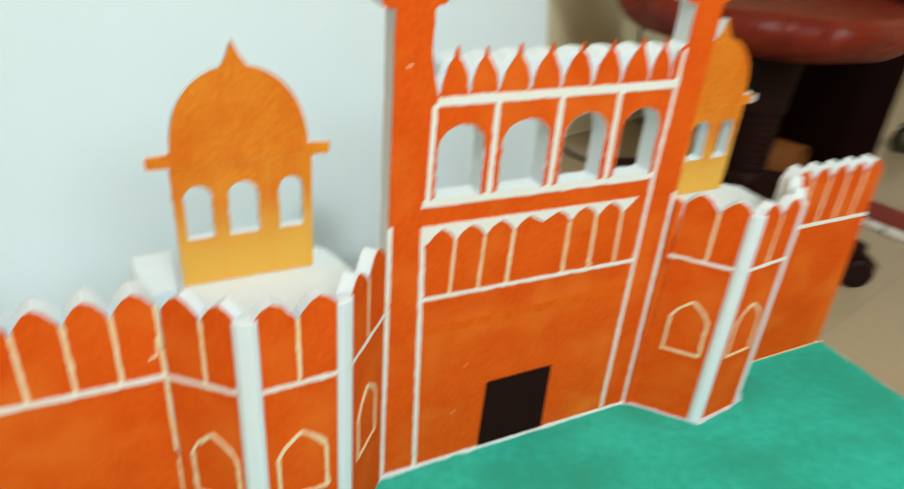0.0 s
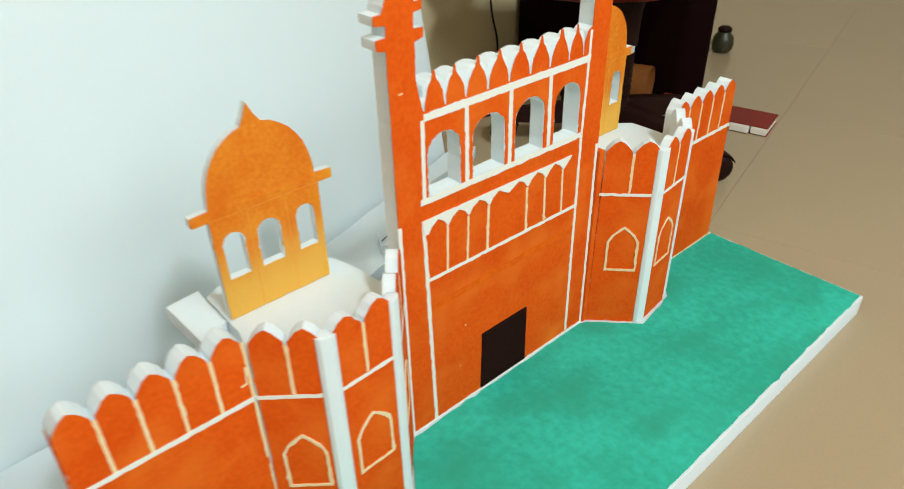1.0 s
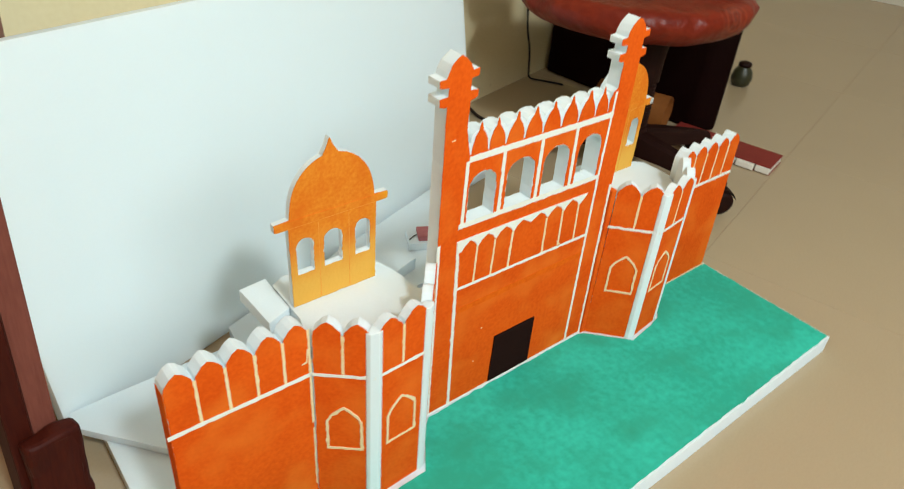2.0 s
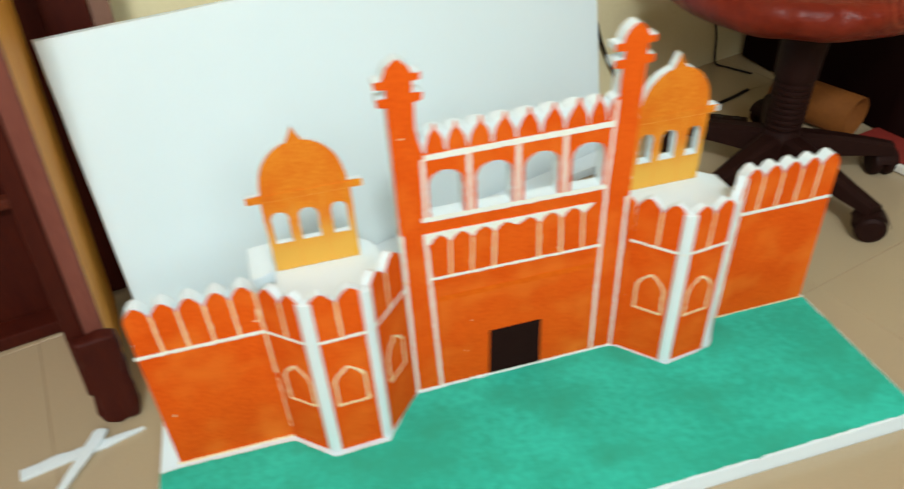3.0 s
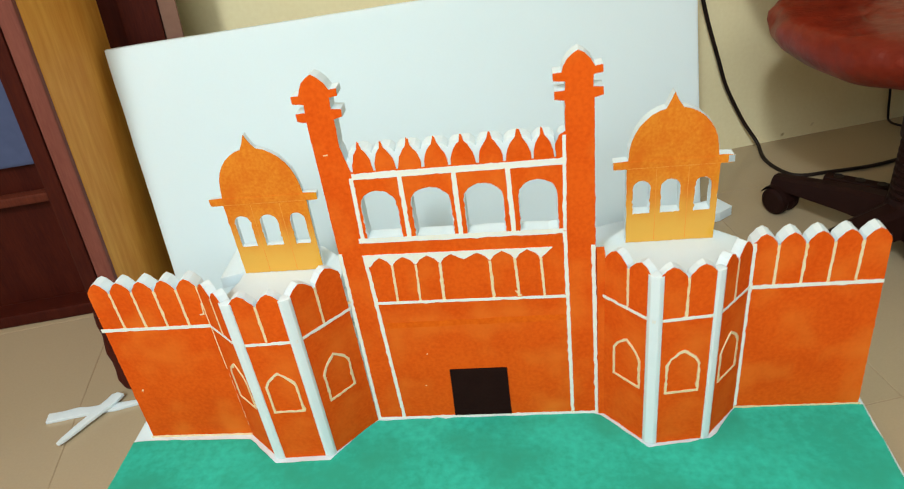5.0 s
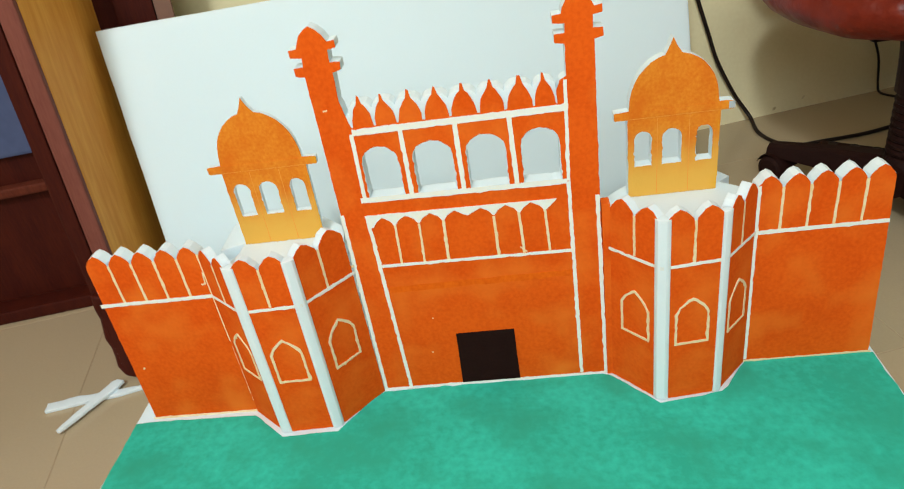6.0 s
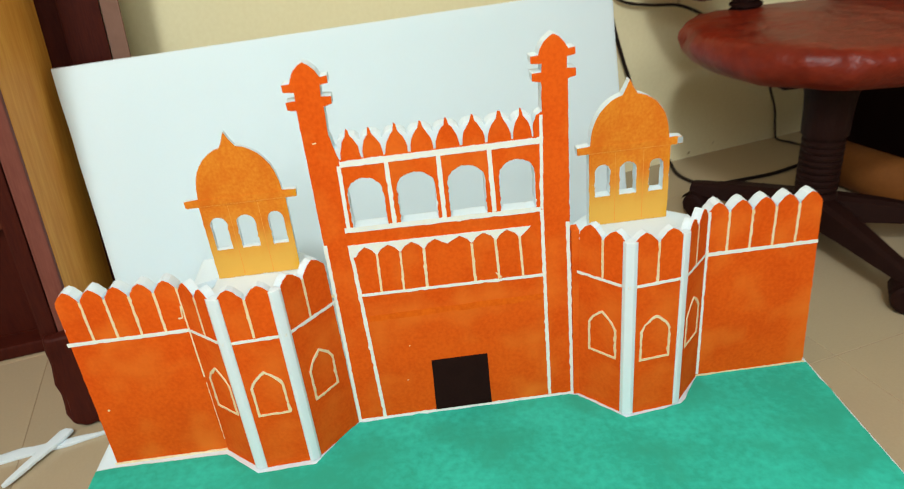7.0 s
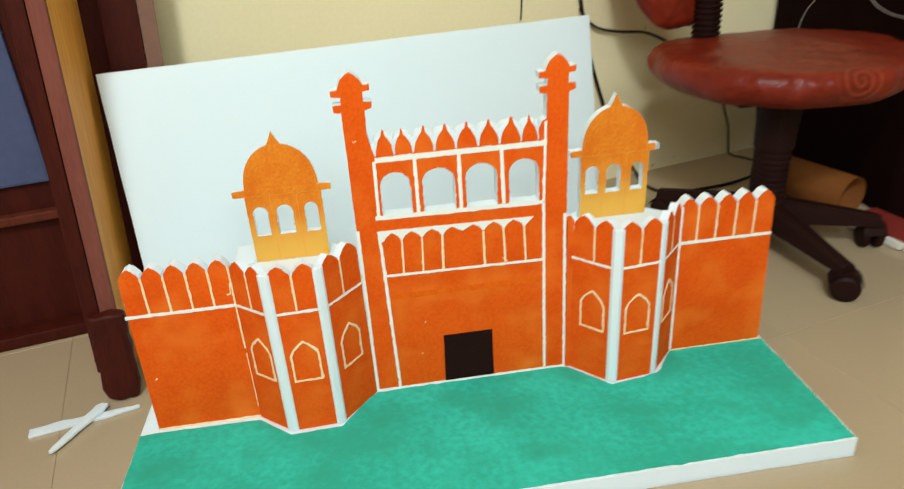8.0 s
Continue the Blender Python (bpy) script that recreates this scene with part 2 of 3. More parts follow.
MAUVE = material("dull_plaster", (0.25, 0.13, 0.09), (0.20, 0.10, 0.07), 0.8, 80, 6, spec=0.2)
BOTTLE = material("dull_green_plastic", (0.035, 0.034, 0.014), None, 0.4)

for mat in (FOAM, BOARD, PILLAR):
    shade = mat.node_tree.nodes["Principled BSDF"]
    shade.inputs["Subsurface Weight"].default_value = 0.6
    shade.inputs["Subsurface Radius"].default_value = (1.0, 1.0, 1.0)
    shade.inputs["Subsurface Scale"].default_value = 0.012

# ---- building helpers ----
def mesh_of(bm, name, mat):
    me = bpy.data.meshes.new(name)
    bm.to_mesh(me)
    bm.free()
    me.materials.append(mat)
    return me


def part(name, bm, mat, parent=None, label="", m=None, smooth=False):
    """Links a bmesh as one mesh object, under a thing or a part."""
    me = mesh_of(bm, name, mat)
    if smooth:
        for p in me.polygons:
            p.use_smooth = True
    ob = new(name, me)
    if m is not None:
        ob.matrix_basis = m
    if parent is not None:
        ob.parent = parent
    if label:
        tagged(ob, label)
    return ob


def empty(name, m=None):
    ob = new(name)
    ob.empty_display_size = 0.05
    if m is not None:
        ob.matrix_basis = m
    return ob


def rough(points, step=0.006, amp=0.0005, seed=0, closed=True):
    """A hand-cut outline: the polygon resampled with a small wander."""
    rnd = random.Random(seed)
    out = []
    count = len(points)
    for i in range(count if closed else count - 1):
        a, b = Vector(points[i]), Vector(points[(i + 1) % count])
        parts = max(1, int((b - a).length / step))
        side = Vector((-(b - a).y, (b - a).x))
        side = side.normalized() if side.length > 0 else side
        for k in range(parts):
            p = a.lerp(b, k / parts)
            slip = rnd.uniform(-amp, amp) * (1.9 if rnd.random() < 0.14 else 0.5)
            out.append(tuple(p + side * slip))
    if not closed:
        out.append(tuple(points[-1]))
    return out


def sheet(outer, y0, y1, holes=()):
    """A flat piece cut to an outline in x and z, between depths y0 (front) and y1."""
    bm = bmesh.new()
    edges = []
    for loop in (outer, *holes):
        vs = [bm.verts.new((x, y1, z)) for x, z in loop]
        edges += [bm.edges.new((vs[i], vs[(i + 1) % len(vs)])) for i in range(len(vs))]
    bmesh.ops.triangle_fill(bm, edges=edges, use_beauty=True)
    faces = bm.faces[:]
    grown = bmesh.ops.extrude_face_region(bm, geom=faces)
    moved = [g for g in grown["geom"] if isinstance(g, bmesh.types.BMVert)]
    bmesh.ops.translate(bm, verts=moved, vec=(0, y0 - y1, 0))
    bmesh.ops.recalc_face_normals(bm, faces=bm.faces[:])
    return bm


def box(x0, x1, y0, y1, z0, z1, bevel=0.0, segments=2):
    bm = bmesh.new()
    bmesh.ops.create_cube(bm, size=1.0)
    for v in bm.verts:
        v.co = Vector(((x0 + x1) / 2 + v.co.x * (x1 - x0), (y0 + y1) / 2 + v.co.y * (y1 - y0), (z0 + z1) / 2 + v.co.z * (z1 - z0)))
    if bevel:
        bmesh.ops.bevel(bm, geom=bm.edges[:], offset=bevel, segments=segments, profile=0.6, affect="EDGES")
    return bm


def lathe(profile, steps=32, centre=(0, 0)):
    """A turned form from (radius, height) pairs, closed at both ends."""
    bm = bmesh.new()
    rings = []
    for r, z in profile:
        rings.append([bm.verts.new((centre[0] + r * math.cos(2 * math.pi * k / steps), centre[1] + r * math.sin(2 * math.pi * k / steps), z)) for k in range(steps)])
    for a, b in zip(rings, rings[1:]):
        for k in range(steps):
            bm.faces.new((a[k], a[(k + 1) % steps], b[(k + 1) % steps], b[k]))
    bm.faces.new(rings[0][::-1])
    bm.faces.new(rings[-1])
    bmesh.ops.recalc_face_normals(bm, faces=bm.faces[:])
    return bm


def tube(points, radius, sides=8):
    """A round bar along a smooth line through the points."""
    pts = [Vector(p) for p in points]
    fine = []
    for i in range(len(pts) - 1):
        p0, p1, p2, p3 = pts[max(i - 1, 0)], pts[i], pts[i + 1], pts[min(i + 2, len(pts) - 1)]
        for k in range(6):
            t = k / 6
            fine.append(0.5 * (2 * p1 + (p2 - p0) * t + (2 * p0 - 5 * p1 + 4 * p2 - p3) * t * t + (3 * p1 - p0 - 3 * p2 + p3) * t ** 3))
    fine.append(pts[-1])
    bm = bmesh.new()
    rings = []
    for i, p in enumerate(fine):
        d = (fine[min(i + 1, len(fine) - 1)] - fine[max(i - 1, 0)]).normalized()
        a = d.orthogonal().normalized() if i == 0 else (a - d * a.dot(d)).normalized()
        b = d.cross(a)
        rings.append([bm.verts.new(p + radius * (a * math.cos(2 * math.pi * k / sides) + b * math.sin(2 * math.pi * k / sides))) for k in range(sides)])
    for r, q in zip(rings, rings[1:]):
        for k in range(sides):
            bm.faces.new((r[k], r[(k + 1) % sides], q[(k + 1) % sides], q[k]))
    bm.faces.new(rings[0][::-1])
    bm.faces.new(rings[-1])
    bmesh.ops.recalc_face_normals(bm, faces=bm.faces[:])
    return bm


def bar(a, b, width, y=-0.0016, seed=0, amp=0.0006, depth=0.0009):
    """A thin glued strip from a to b (x, z) on a facade."""
    a, b = Vector(a), Vector(b)
    y, depth = -0.0007 + (y + 0.0007) * 0.5, depth * 0.5
    side = Vector((-(b - a).y, (b - a).x)).normalized() * width / 2
    return sheet(rough([tuple(a - side), tuple(b - side), tuple(b + side), tuple(a + side)], 0.0048, amp, seed), y, y + depth)


# ---- room ----
TOP = 0.032                      # upper face of the model's base
ROOM = pose(0.75, 0.85, 0, 0, 0, 14)   # on the back wall: x along it, y into it
DOORWAY = pose(0.64, 0.63, 0, 0, 0, 12)   # on the plane of the door beside it


def room_part(name, bm, mat, label, category, kind="structure", m=ROOM):
    return tagged(part(name, bm, mat, m=m), label, category, kind=kind)


room_part("floor", box(-3.2, 2.4, -4.0, 0.06, -0.08, -0.0008), GROUT, "beige polished ceramic tile floor with thin joints", "floor")
room_part("wall_north", box(-1.30, 2.4, 0.0, 0.12, 0.0, 2.7), WALL, "cream painted plaster wall with a few marks", "wall")
# Unseen walls and ceiling close the room and act as reflectors.
room_part("wall_south", box(-3.2, 2.4, -4.12, -4.0, 0, 2.7), WALL_PALE, "unseen pale wall that bounces fill light", "wall")
room_part("wall_west", box(-3.32, -3.2, -4.0, 0.12, 0, 2.7), WALL_PALE, "unseen pale wall that bounces fill light", "wall")
room_part("wall_east", box(2.4, 2.52, -4.0, 0.12, 0, 2.7), WALL_PALE, "unseen pale wall that bounces fill light", "wall")
room_part("ceiling", box(-3.32, 2.52, -4.12, 0.12, 2.7, 2.8), CEILING, "unseen pale ceiling that bounces fill light", "ceiling")
room_part("wall_return", box(-1.13, -1.105, 0.112, 0.30, 0.0, 2.7), WALL, "cream painted end of the wall by the door", "wall", m=DOORWAY)

# door in the wall beside the model: a dark timber frame and a closed panelled door
door_closed = tagged(empty("door_1", DOORWAY), "dark brown timber door with a blue painted panel, closed", "door", kind="structure")
part("door_leaf", box(-2.05, -1.036, 0.02, 0.055, 0.012, 2.05, 0.004), WOOD, door_closed)
part("panel", box(-1.95, -1.215, 0.005, 0.022, 0.308, 0.95, 0.006), BLUE, door_closed, "blue painted door panel")
part("rail", box(-2.02, -1.20, -0.004, 0.019, 0.238, 0.256, 0.004), WOOD2, door_closed)
part("sill", box(-2.1, -1.16, -0.03, 0.018, 0.0, 0.026, 0.004), WOOD, door_closed)
part("head", box(-2.16, -1.032, -0.01, 0.11, 2.122, 2.2, 0.004), WOOD, door_closed)
part("jamb", box(-2.16, -2.06, -0.012, 0.11, 0.0, 2.12, 0.004), WOOD, door_closed)
slant = pose(-1.10, 0, 0, 0, 4, 0)
part("jamb", box(0.0, 0.060, -0.012, -0.001, 0.004, 2.10, 0.002), WOOD, door_closed, m=slant)
part("jamb_lining", box(0.0605, 0.088, -0.007, -0.001, 0.004, 2.10, 0.002), MAUVE, door_closed, "brown-grey plaster edge", m=slant)
room_part("wall_over_door", box(-3.2, -1.032, 0.0, 0.12, 2.205, 2.7), WALL, "cream painted plaster wall over a door", "wall", m=DOORWAY)
room_part("wall_by_door", box(-3.2, -2.165, 0.0, 0.12, 0.0, 2.2), WALL, "cream painted plaster wall by a door", "wall", m=DOORWAY)

# a narrow leaf standing out from the wall, slightly out of plumb
leaf = tagged(empty("open_door_leaf", pose(-0.418, 0.130, 0, 0, 4, 10)), "honey-coloured door leaf with dark timber edge, standing open", "door leaf")
part("leaf_panel", box(-0.014, 0.0, 0.0125, 0.262, 0.004, 2.04, 0.002), HONEY, leaf, "honey-coloured wooden panel")
part("edge_post", box(-0.0240, 0.0005, 0.0, 0.012, 0.10, 2.04, 0.003), POST, leaf, "mauve-brown edge post")
part("edge_strip", box(-0.0480, -0.0245, -0.002, 0.040, 0.05, 2.04, 0.003), WOOD, leaf)
foot = box(-0.0415, 0.016, -0.024, -0.0025, 0.001, 0.168, 0.008, 4)
bmesh.ops.subdivide_edges(foot, edges=[e for e in foot.edges if e.calc_length() > 0.012], cuts=7)
for v in foot.verts:
    v.co += noise.noise_vector(v.co * 45) * 0.0036
    low = max(0.0, 1.0 - v.co.z / 0.035)
    v.co.x += (-0.010 - v.co.x) * 0.22 * low * low
    if v.co.z < 0.03:
        v.co.z += 0.014 * max(0.0, noise.noise(Vector((v.co.x * 70, 1.0, 2.0)))) + 0.001
part("foot_block", foot, WOOD, leaf, "worn dark wooden block at the foot")

# white sheet leaning behind the model
board_pose = Matrix.Translation((-0.405, 0.2492, 0)) @ Matrix.Rotation(math.radians(19.08), 4, "Z") @ Matrix.Rotation(math.radians(-8.65), 4, "X")
tagged(part("foam_board", sheet(rough([(0.012, 0.003), (1.038, 0.003), (1.038, 0.480), (0.028, 0.507)], 0.05, 0.0005, 4), 0, 0.02), BOARD, m=board_pose),
       "large plain white foam sheet leaning against the wall", "foam sheet")

# ---- the model fort ----
fort = tagged(empty("model_fort"), "foam model of a red fort faced in orange paper", "model building")
base = part("base", sheet(rough([(-0.361, -0.25), (0.653, -0.25), (0.653, 0.235), (-0.361, 0.235)], 0.05, 0.0002, 7), 0, TOP), FOAM, fort, "thick white foam base sheet",
            m=Matrix(((1, 0, 0, 0), (0, 0, 1, 0), (0, 1, 0, 0), (0, 0, 0, 1))))
# green paper over the front of the base, following the foot of the walls
edge = [(-0.3590, -0.2465), (0.6505, -0.2465), (0.6510, -0.003), (0.489, -0.002), (0.446, -0.055), (0.366, -0.066), (0.312, -0.008), (0.302, -0.004),
        (0.0, -0.005), (-0.012, -0.014), (-0.056, -0.074), (-0.132, -0.077), (-0.182, -0.033), (-0.335, -0.031), (-0.3605, -0.033)]
part("green_paper", sheet(rough(edge, 0.012, 0.0012, 3), TOP + 0.0002, TOP + 0.0012), GREEN, base, "rough green paper lawn")

T_WALL = 0.019


def facade(name, outline, holes, m, label, mat=ORANGE, thick=T_WALL, seed=0, step=0.005, paper=None):
    """A foam sheet with a paper face on its front."""
    cut = rough(outline, step, 0.0004, seed)
    gaps = [rough(h, step, 0.0005, seed + 9 + k) for k, h in enumerate(holes)]
    wall = part(name, sheet(cut, 0, thick, gaps), FOAM, fort, label, m)
    face = rough(paper or outline, step, 0.0005, seed + 50)
    wide = []
    for k, h in enumerate(holes):
        mid = sum((Vector(p) for p in h), Vector((0, 0))) / len(h)
        wide.append(rough([tuple(mid + (Vector(p) - mid) * 1.045) for p in h], 0.0035, 0.0008, seed + 70 + k))
    part("paper_face", sheet(face, -0.0007, -0.0001, wide), mat, wall, "mottled orange paper")
    return wall


def merlons(x0, x1, count, low, tip):
    """The top edge of a wall from x1 back to x0, as pointed merlons."""
    out = []
    w = (x1 - x0) / count
    for k in reversed(range(count)):
        a = x0 + k * w
        out += [(a + w * 0.97, low), (a + w * 0.93, low + (tip - low) * 0.30), (a + w * 0.70, low + (tip - low) * 0.80), (a + w * 0.5, tip),
                (a + w * 0.30, low + (tip - low) * 0.80), (a + w * 0.07, low + (tip - low) * 0.30), (a + w * 0.03, low)]
    return out


def niche(cx, bottom, width, spring, top, line):
    """A pointed arch as an outline and its inside."""
    def arch(w, b, s, t):
        return [(cx - w / 2, b), (cx + w / 2, b), (cx + w / 2, s), (cx + w * 0.36, s + (t - s) * 0.45), (cx + w * 0.12, s + (t - s) * 0.85), (cx, t),
                (cx - w * 0.12, s + (t - s) * 0.85), (cx - w * 0.36, s + (t - s) * 0.45), (cx - w / 2, s)]
    return arch(width, bottom, spring, top), arch(width - 2 * line, bottom + line, spring - line * 0.2, top - line * 1.3)


# gate wall with its two slender towers
def tower(cx, right):
    """Outline of one tower's top, from its left side over the tip to its right side."""
    e = [(-0.0155, 0.488), (-0.0255, 0.490), (-0.0255, 0.4985), (-0.0145, 0.4990), (-0.0140, 0.5085), (-0.0265, 0.5100), (-0.0265, 0.5180), (-0.0175, 0.5185),
         (-0.0160, 0.5245), (-0.0115, 0.5320), (-0.0050, 0.5375), (0.0, 0.5405), (0.0060, 0.5370), (0.0120, 0.5305), (0.0165, 0.5225),
         (0.0245, 0.5235), (0.0245, 0.5155), (0.0150, 0.5140), (0.0145, 0.5010), (0.0250, 0.5000), (0.0250, 0.4910), (0.0155, 0.4890)]
    return [(cx + x, z) for x, z in e]


teeth_at = [0.0375, 0.0640, 0.0900, 0.1190, 0.1490, 0.1800, 0.2100, 0.2410, 0.2655]
gate_top, foam_top = [], []
cut = random.Random(5)
for a, b in zip(teeth_at, teeth_at[1:]):
    w = b - a
    lean = cut.uniform(-0.05, 0.05)
    for u, h in ((0.05, 0.0), (0.07, 0.22), (0.13, 0.42), (0.22, 0.57), (0.31, 0.68), (0.395, 0.78), (0.455, 1.03), (0.535, 1.02), (0.605, 0.78), (0.69, 0.67), (0.79, 0.55), (0.88, 0.40), (0.93, 0.22), (0.95, 0.0)):
        gate_top.append((a + (u + lean * h + cut.uniform(-0.015, 0.015)) * w, 0.4245 + 0.0350 * h * (1 + cut.uniform(-0.03, 0.03))))
    for u, h in ((0.0, 0.58), (0.05, 0.67), (0.20, 0.78), (0.5, 0.82), (0.80, 0.78), (0.95, 0.67)):
        foam_top.append((a + u * w, 0.4245 + 0.0350 * h))


def gate_outline(top):
    return ([(0.0, TOP + 0.0005), (0.0, 0.30), (0.0, 0.40)] + tower(0.0155, False) + [(0.0300, 0.456), (0.0335, 0.438), (0.0370, 0.4245 if top is gate_top else 0.438)] + top
            + [(0.2662, 0.4245 if top is gate_top else 0.438), (0.2665, 0.440), (0.2700, 0.450), (0.2770, 0.454), (0.2772, 0.470)] + tower(0.2925, True) + [(0.3075, 0.40), (0.3080, TOP + 0.0005)])


def arch_hole(x0, x1, bottom, spring, top):
    c, r = (x0 + x1) / 2, (x1 - x0) / 2
    return [(x0, bottom), (x1, bottom), (x1, spring)] + [(c + r * math.cos(a), spring + (top - spring) * math.sin(a)) for a in [math.pi * k / 8 for k in range(1, 8)]] + [(x0, spring)]


arches = [(0.0405, 0.0818), (0.0995, 0.1440), (0.1608, 0.2045), (0.2230, 0.2650)]
gate = facade("gate_wall", gate_outline(foam_top), [arch_hole(a, b, 0.3358 - 0.0130 * (a - 0.0285), 0.380, 0.3985) for a, b in arches], pose(0, 0, 0), "orange gate wall with four open arches and pointed teeth", seed=11, paper=gate_outline(gate_top))


def strips(wall, rows, mat=CREAM, name="strip", seed=0):
    for k, (a, b, width, y) in enumerate(rows):
        part(name, bar(a, b, width, y, seed + k), WHITE if width > 0.0038 else mat, wall)


strips(gate, [
    ((0.0365, 0.4190), (0.2775, 0.4192), 0.0078, -0.0024), ((0.0285, 0.3330), (0.2710, 0.3298), 0.0066, -0.0024),
    ((0.0335, 0.3340), (0.0350, 0.4170), 0.0046, -0.0016), ((0.0905, 0.3340), (0.0905, 0.4160), 0.0052, -0.0016),
    ((0.1520, 0.3340), (0.1520, 0.4160), 0.0056, -0.0016), ((0.2138, 0.3340), (0.2125, 0.4160), 0.0056, -0.0016),
    ((0.2740, 0.0360), (0.2725, 0.3290), 0.0046, -0.0016), ((0.2727, 0.3300), (0.2755, 0.4500), 0.0040, -0.0017),
    ((0.0012, 0.0345), (0.0012, 0.3160), 0.0046, -0.0016), ((0.0370, 0.0345), (0.0310, 0.3120), 0.0048, -0.0016),
    ((0.3068, 0.0350), (0.3045, 0.3080), 0.0046, -0.0016),
    ((0.0330, 0.2385), (0.2725, 0.2352), 0.0042, -0.0024),
    ((0.0610, 0.2400), (0.0625, 0.2950), 0.0030, -0.0016), ((0.0900, 0.2390), (0.0918, 0.2940), 0.0028, -0.0016),
    ((0.1200, 0.2385), (0.1215, 0.2950), 0.0036, -0.0016), ((0.1825, 0.2380), (0.1820, 0.2940), 0.0036, -0.0016),
    ((0.2140, 0.2380), (0.2120, 0.2960), 0.0034, -0.0016), ((0.2450, 0.2380), (0.2430, 0.2960), 0.0030, -0.0016),
    ((-0.003, 0.0335), (0.315, 0.0335), 0.0040, -0.0030),
], seed=100)
strips(gate, [((0.2095, 0.2475), (0.2170, 0.2395), 0.0016, -0.0027)], seed=150)
for k, (x, z, w) in enumerate(((0.0125, 0.4475, 0.0050), (0.0010, 0.0900, 0.0016), (0.0860, 0.1500, 0.0018), (0.0770, 0.0930, 0.0016))):
    part("paper_tear", bar((x - w / 2, z), (x + w / 2, z + 0.0006), 0.0014, -0.0012, 170 + k, 0.0003, 0.0004), CREAM, gate)
# scalloped strip above the row of blind arches
scallop = [(0.0285, 0.3125), (0.2575, 0.3085), (0.2560, 0.3065)]
tips = [0.049, 0.0775, 0.107, 0.1365, 0.1675, 0.1975, 0.2275]
dips = [0.036, 0.0622, 0.0918, 0.1216, 0.1510, 0.1822, 0.2125, 0.2430]
for k in reversed(range(7)):
    d0, d1, tp = dips[k], dips[k + 1], tips[k]
    scallop += [(d1 + 0.0012, 0.2955 if d1 != 0.1510 else 0.2990), (d1 - 0.0010, 0.2960 if d1 != 0.1510 else 0.2995), (d1 * 0.62 + tp * 0.38, 0.3020), (tp + 0.003, 0.3058), (tp, 0.3072), (tp - 0.003, 0.3058), (d0 * 0.62 + tp * 0.38, 0.3020)]
scallop += [(0.0365, 0.2955), (0.0310, 0.2955)]
part("scalloped_strip", sheet(rough(scallop, 0.006, 0.0004, 31), -0.0020, -0.0008), WHITE, gate)
strips(gate, [((0.3085, 0.2362), (0.3150, 0.2375), 0.0040, -0.0030), ((-0.010, 0.2400), (0.0005, 0.2450), 0.0036, -0.0062)], seed=160)
part("paper_band", sheet(rough([(0.0395, 0.1960), (0.2710, 0.1975), (0.2712, 0.2070), (0.0385, 0.2055)], 0.012, 0.0012, 37), -0.00105, -0.00075), ORANGE_LIGHT, gate, "lighter overlap of the orange paper")
part("doorway_patch", sheet(rough([(0.1105, 0.0360), (0.1900, 0.0360), (0.1895, 0.1215), (0.1125, 0.1215)], 0.02, 0.0002, 5), -0.0026, -0.0008), BLACK, gate, "black paper doorway")


# plain side walls
def wing(name, x0, x1, x0t, x1t, y, seed, label):
    line = [(x0, TOP + 0.0005), (x1, TOP + 0.0005)] + merlons(x0t, x1t, 5, 0.2900, 0.3075)
    w = facade(name, line, (), pose(0, y, 0), label, seed=seed)
    pitch = (x1t - x0t) / 5
    rows = [((x0t - 0.004, 0.2335), (x1t + 0.001, 0.2335), 0.0052, -0.0024), ((x0 - 0.002, 0.0335), (x1 + 0.002, 0.0335), 0.0036, -0.0030)]
    rows += [((x0t + pitch * k, 0.236), (x0t + pitch * k, 0.2920), 0.0032, -0.0016) for k in range(1, 5)]
    strips(w, rows, seed=seed + 200)
    return w


wing_left = wing("wing_wall", -0.3345, -0.1805, -0.3290, -0.1805, -0.022, 21, "orange side wall with five pointed merlons")
wing_right = wing("wing_wall", 0.4870, 0.6460, 0.4840, 0.6370, 0.000, 22, "orange side wall with five pointed merlons")
for k, (x, z) in enumerate(((-0.3175, 0.1240),)):
    part("paper_tear", bar((x, z), (x + 0.0022, z + 0.0028), 0.0022, -0.0012, 180 + k, 0.0004, 0.0004), CREAM, wing_left)
strips(wing_left, [((-0.1905, 0.2520), (-0.1845, 0.2530), 0.0018, -0.0020), ((-0.1850, 0.2530), (-0.1835, 0.2700), 0.0016, -0.0021)], seed=190)
part("side_paper", box(-0.0008, -0.0002, 0.0, T_WALL, TOP + 0.001, 0.289), ORANGE, wing_left, m=pose(-0.3343, 0, 0, 0, 1.2, 0))
strips(wing_right, [((0.4885, 0.036), (0.4870, 0.296), 0.0052, -0.0018)], seed=300)
strips(wing_left, [((-0.1818, 0.052), (-0.1815, 0.150), 0.0020, -0.0018), ((-0.1818, 0.160), (-0.1815, 0.296), 0.0028, -0.0018)], seed=310)


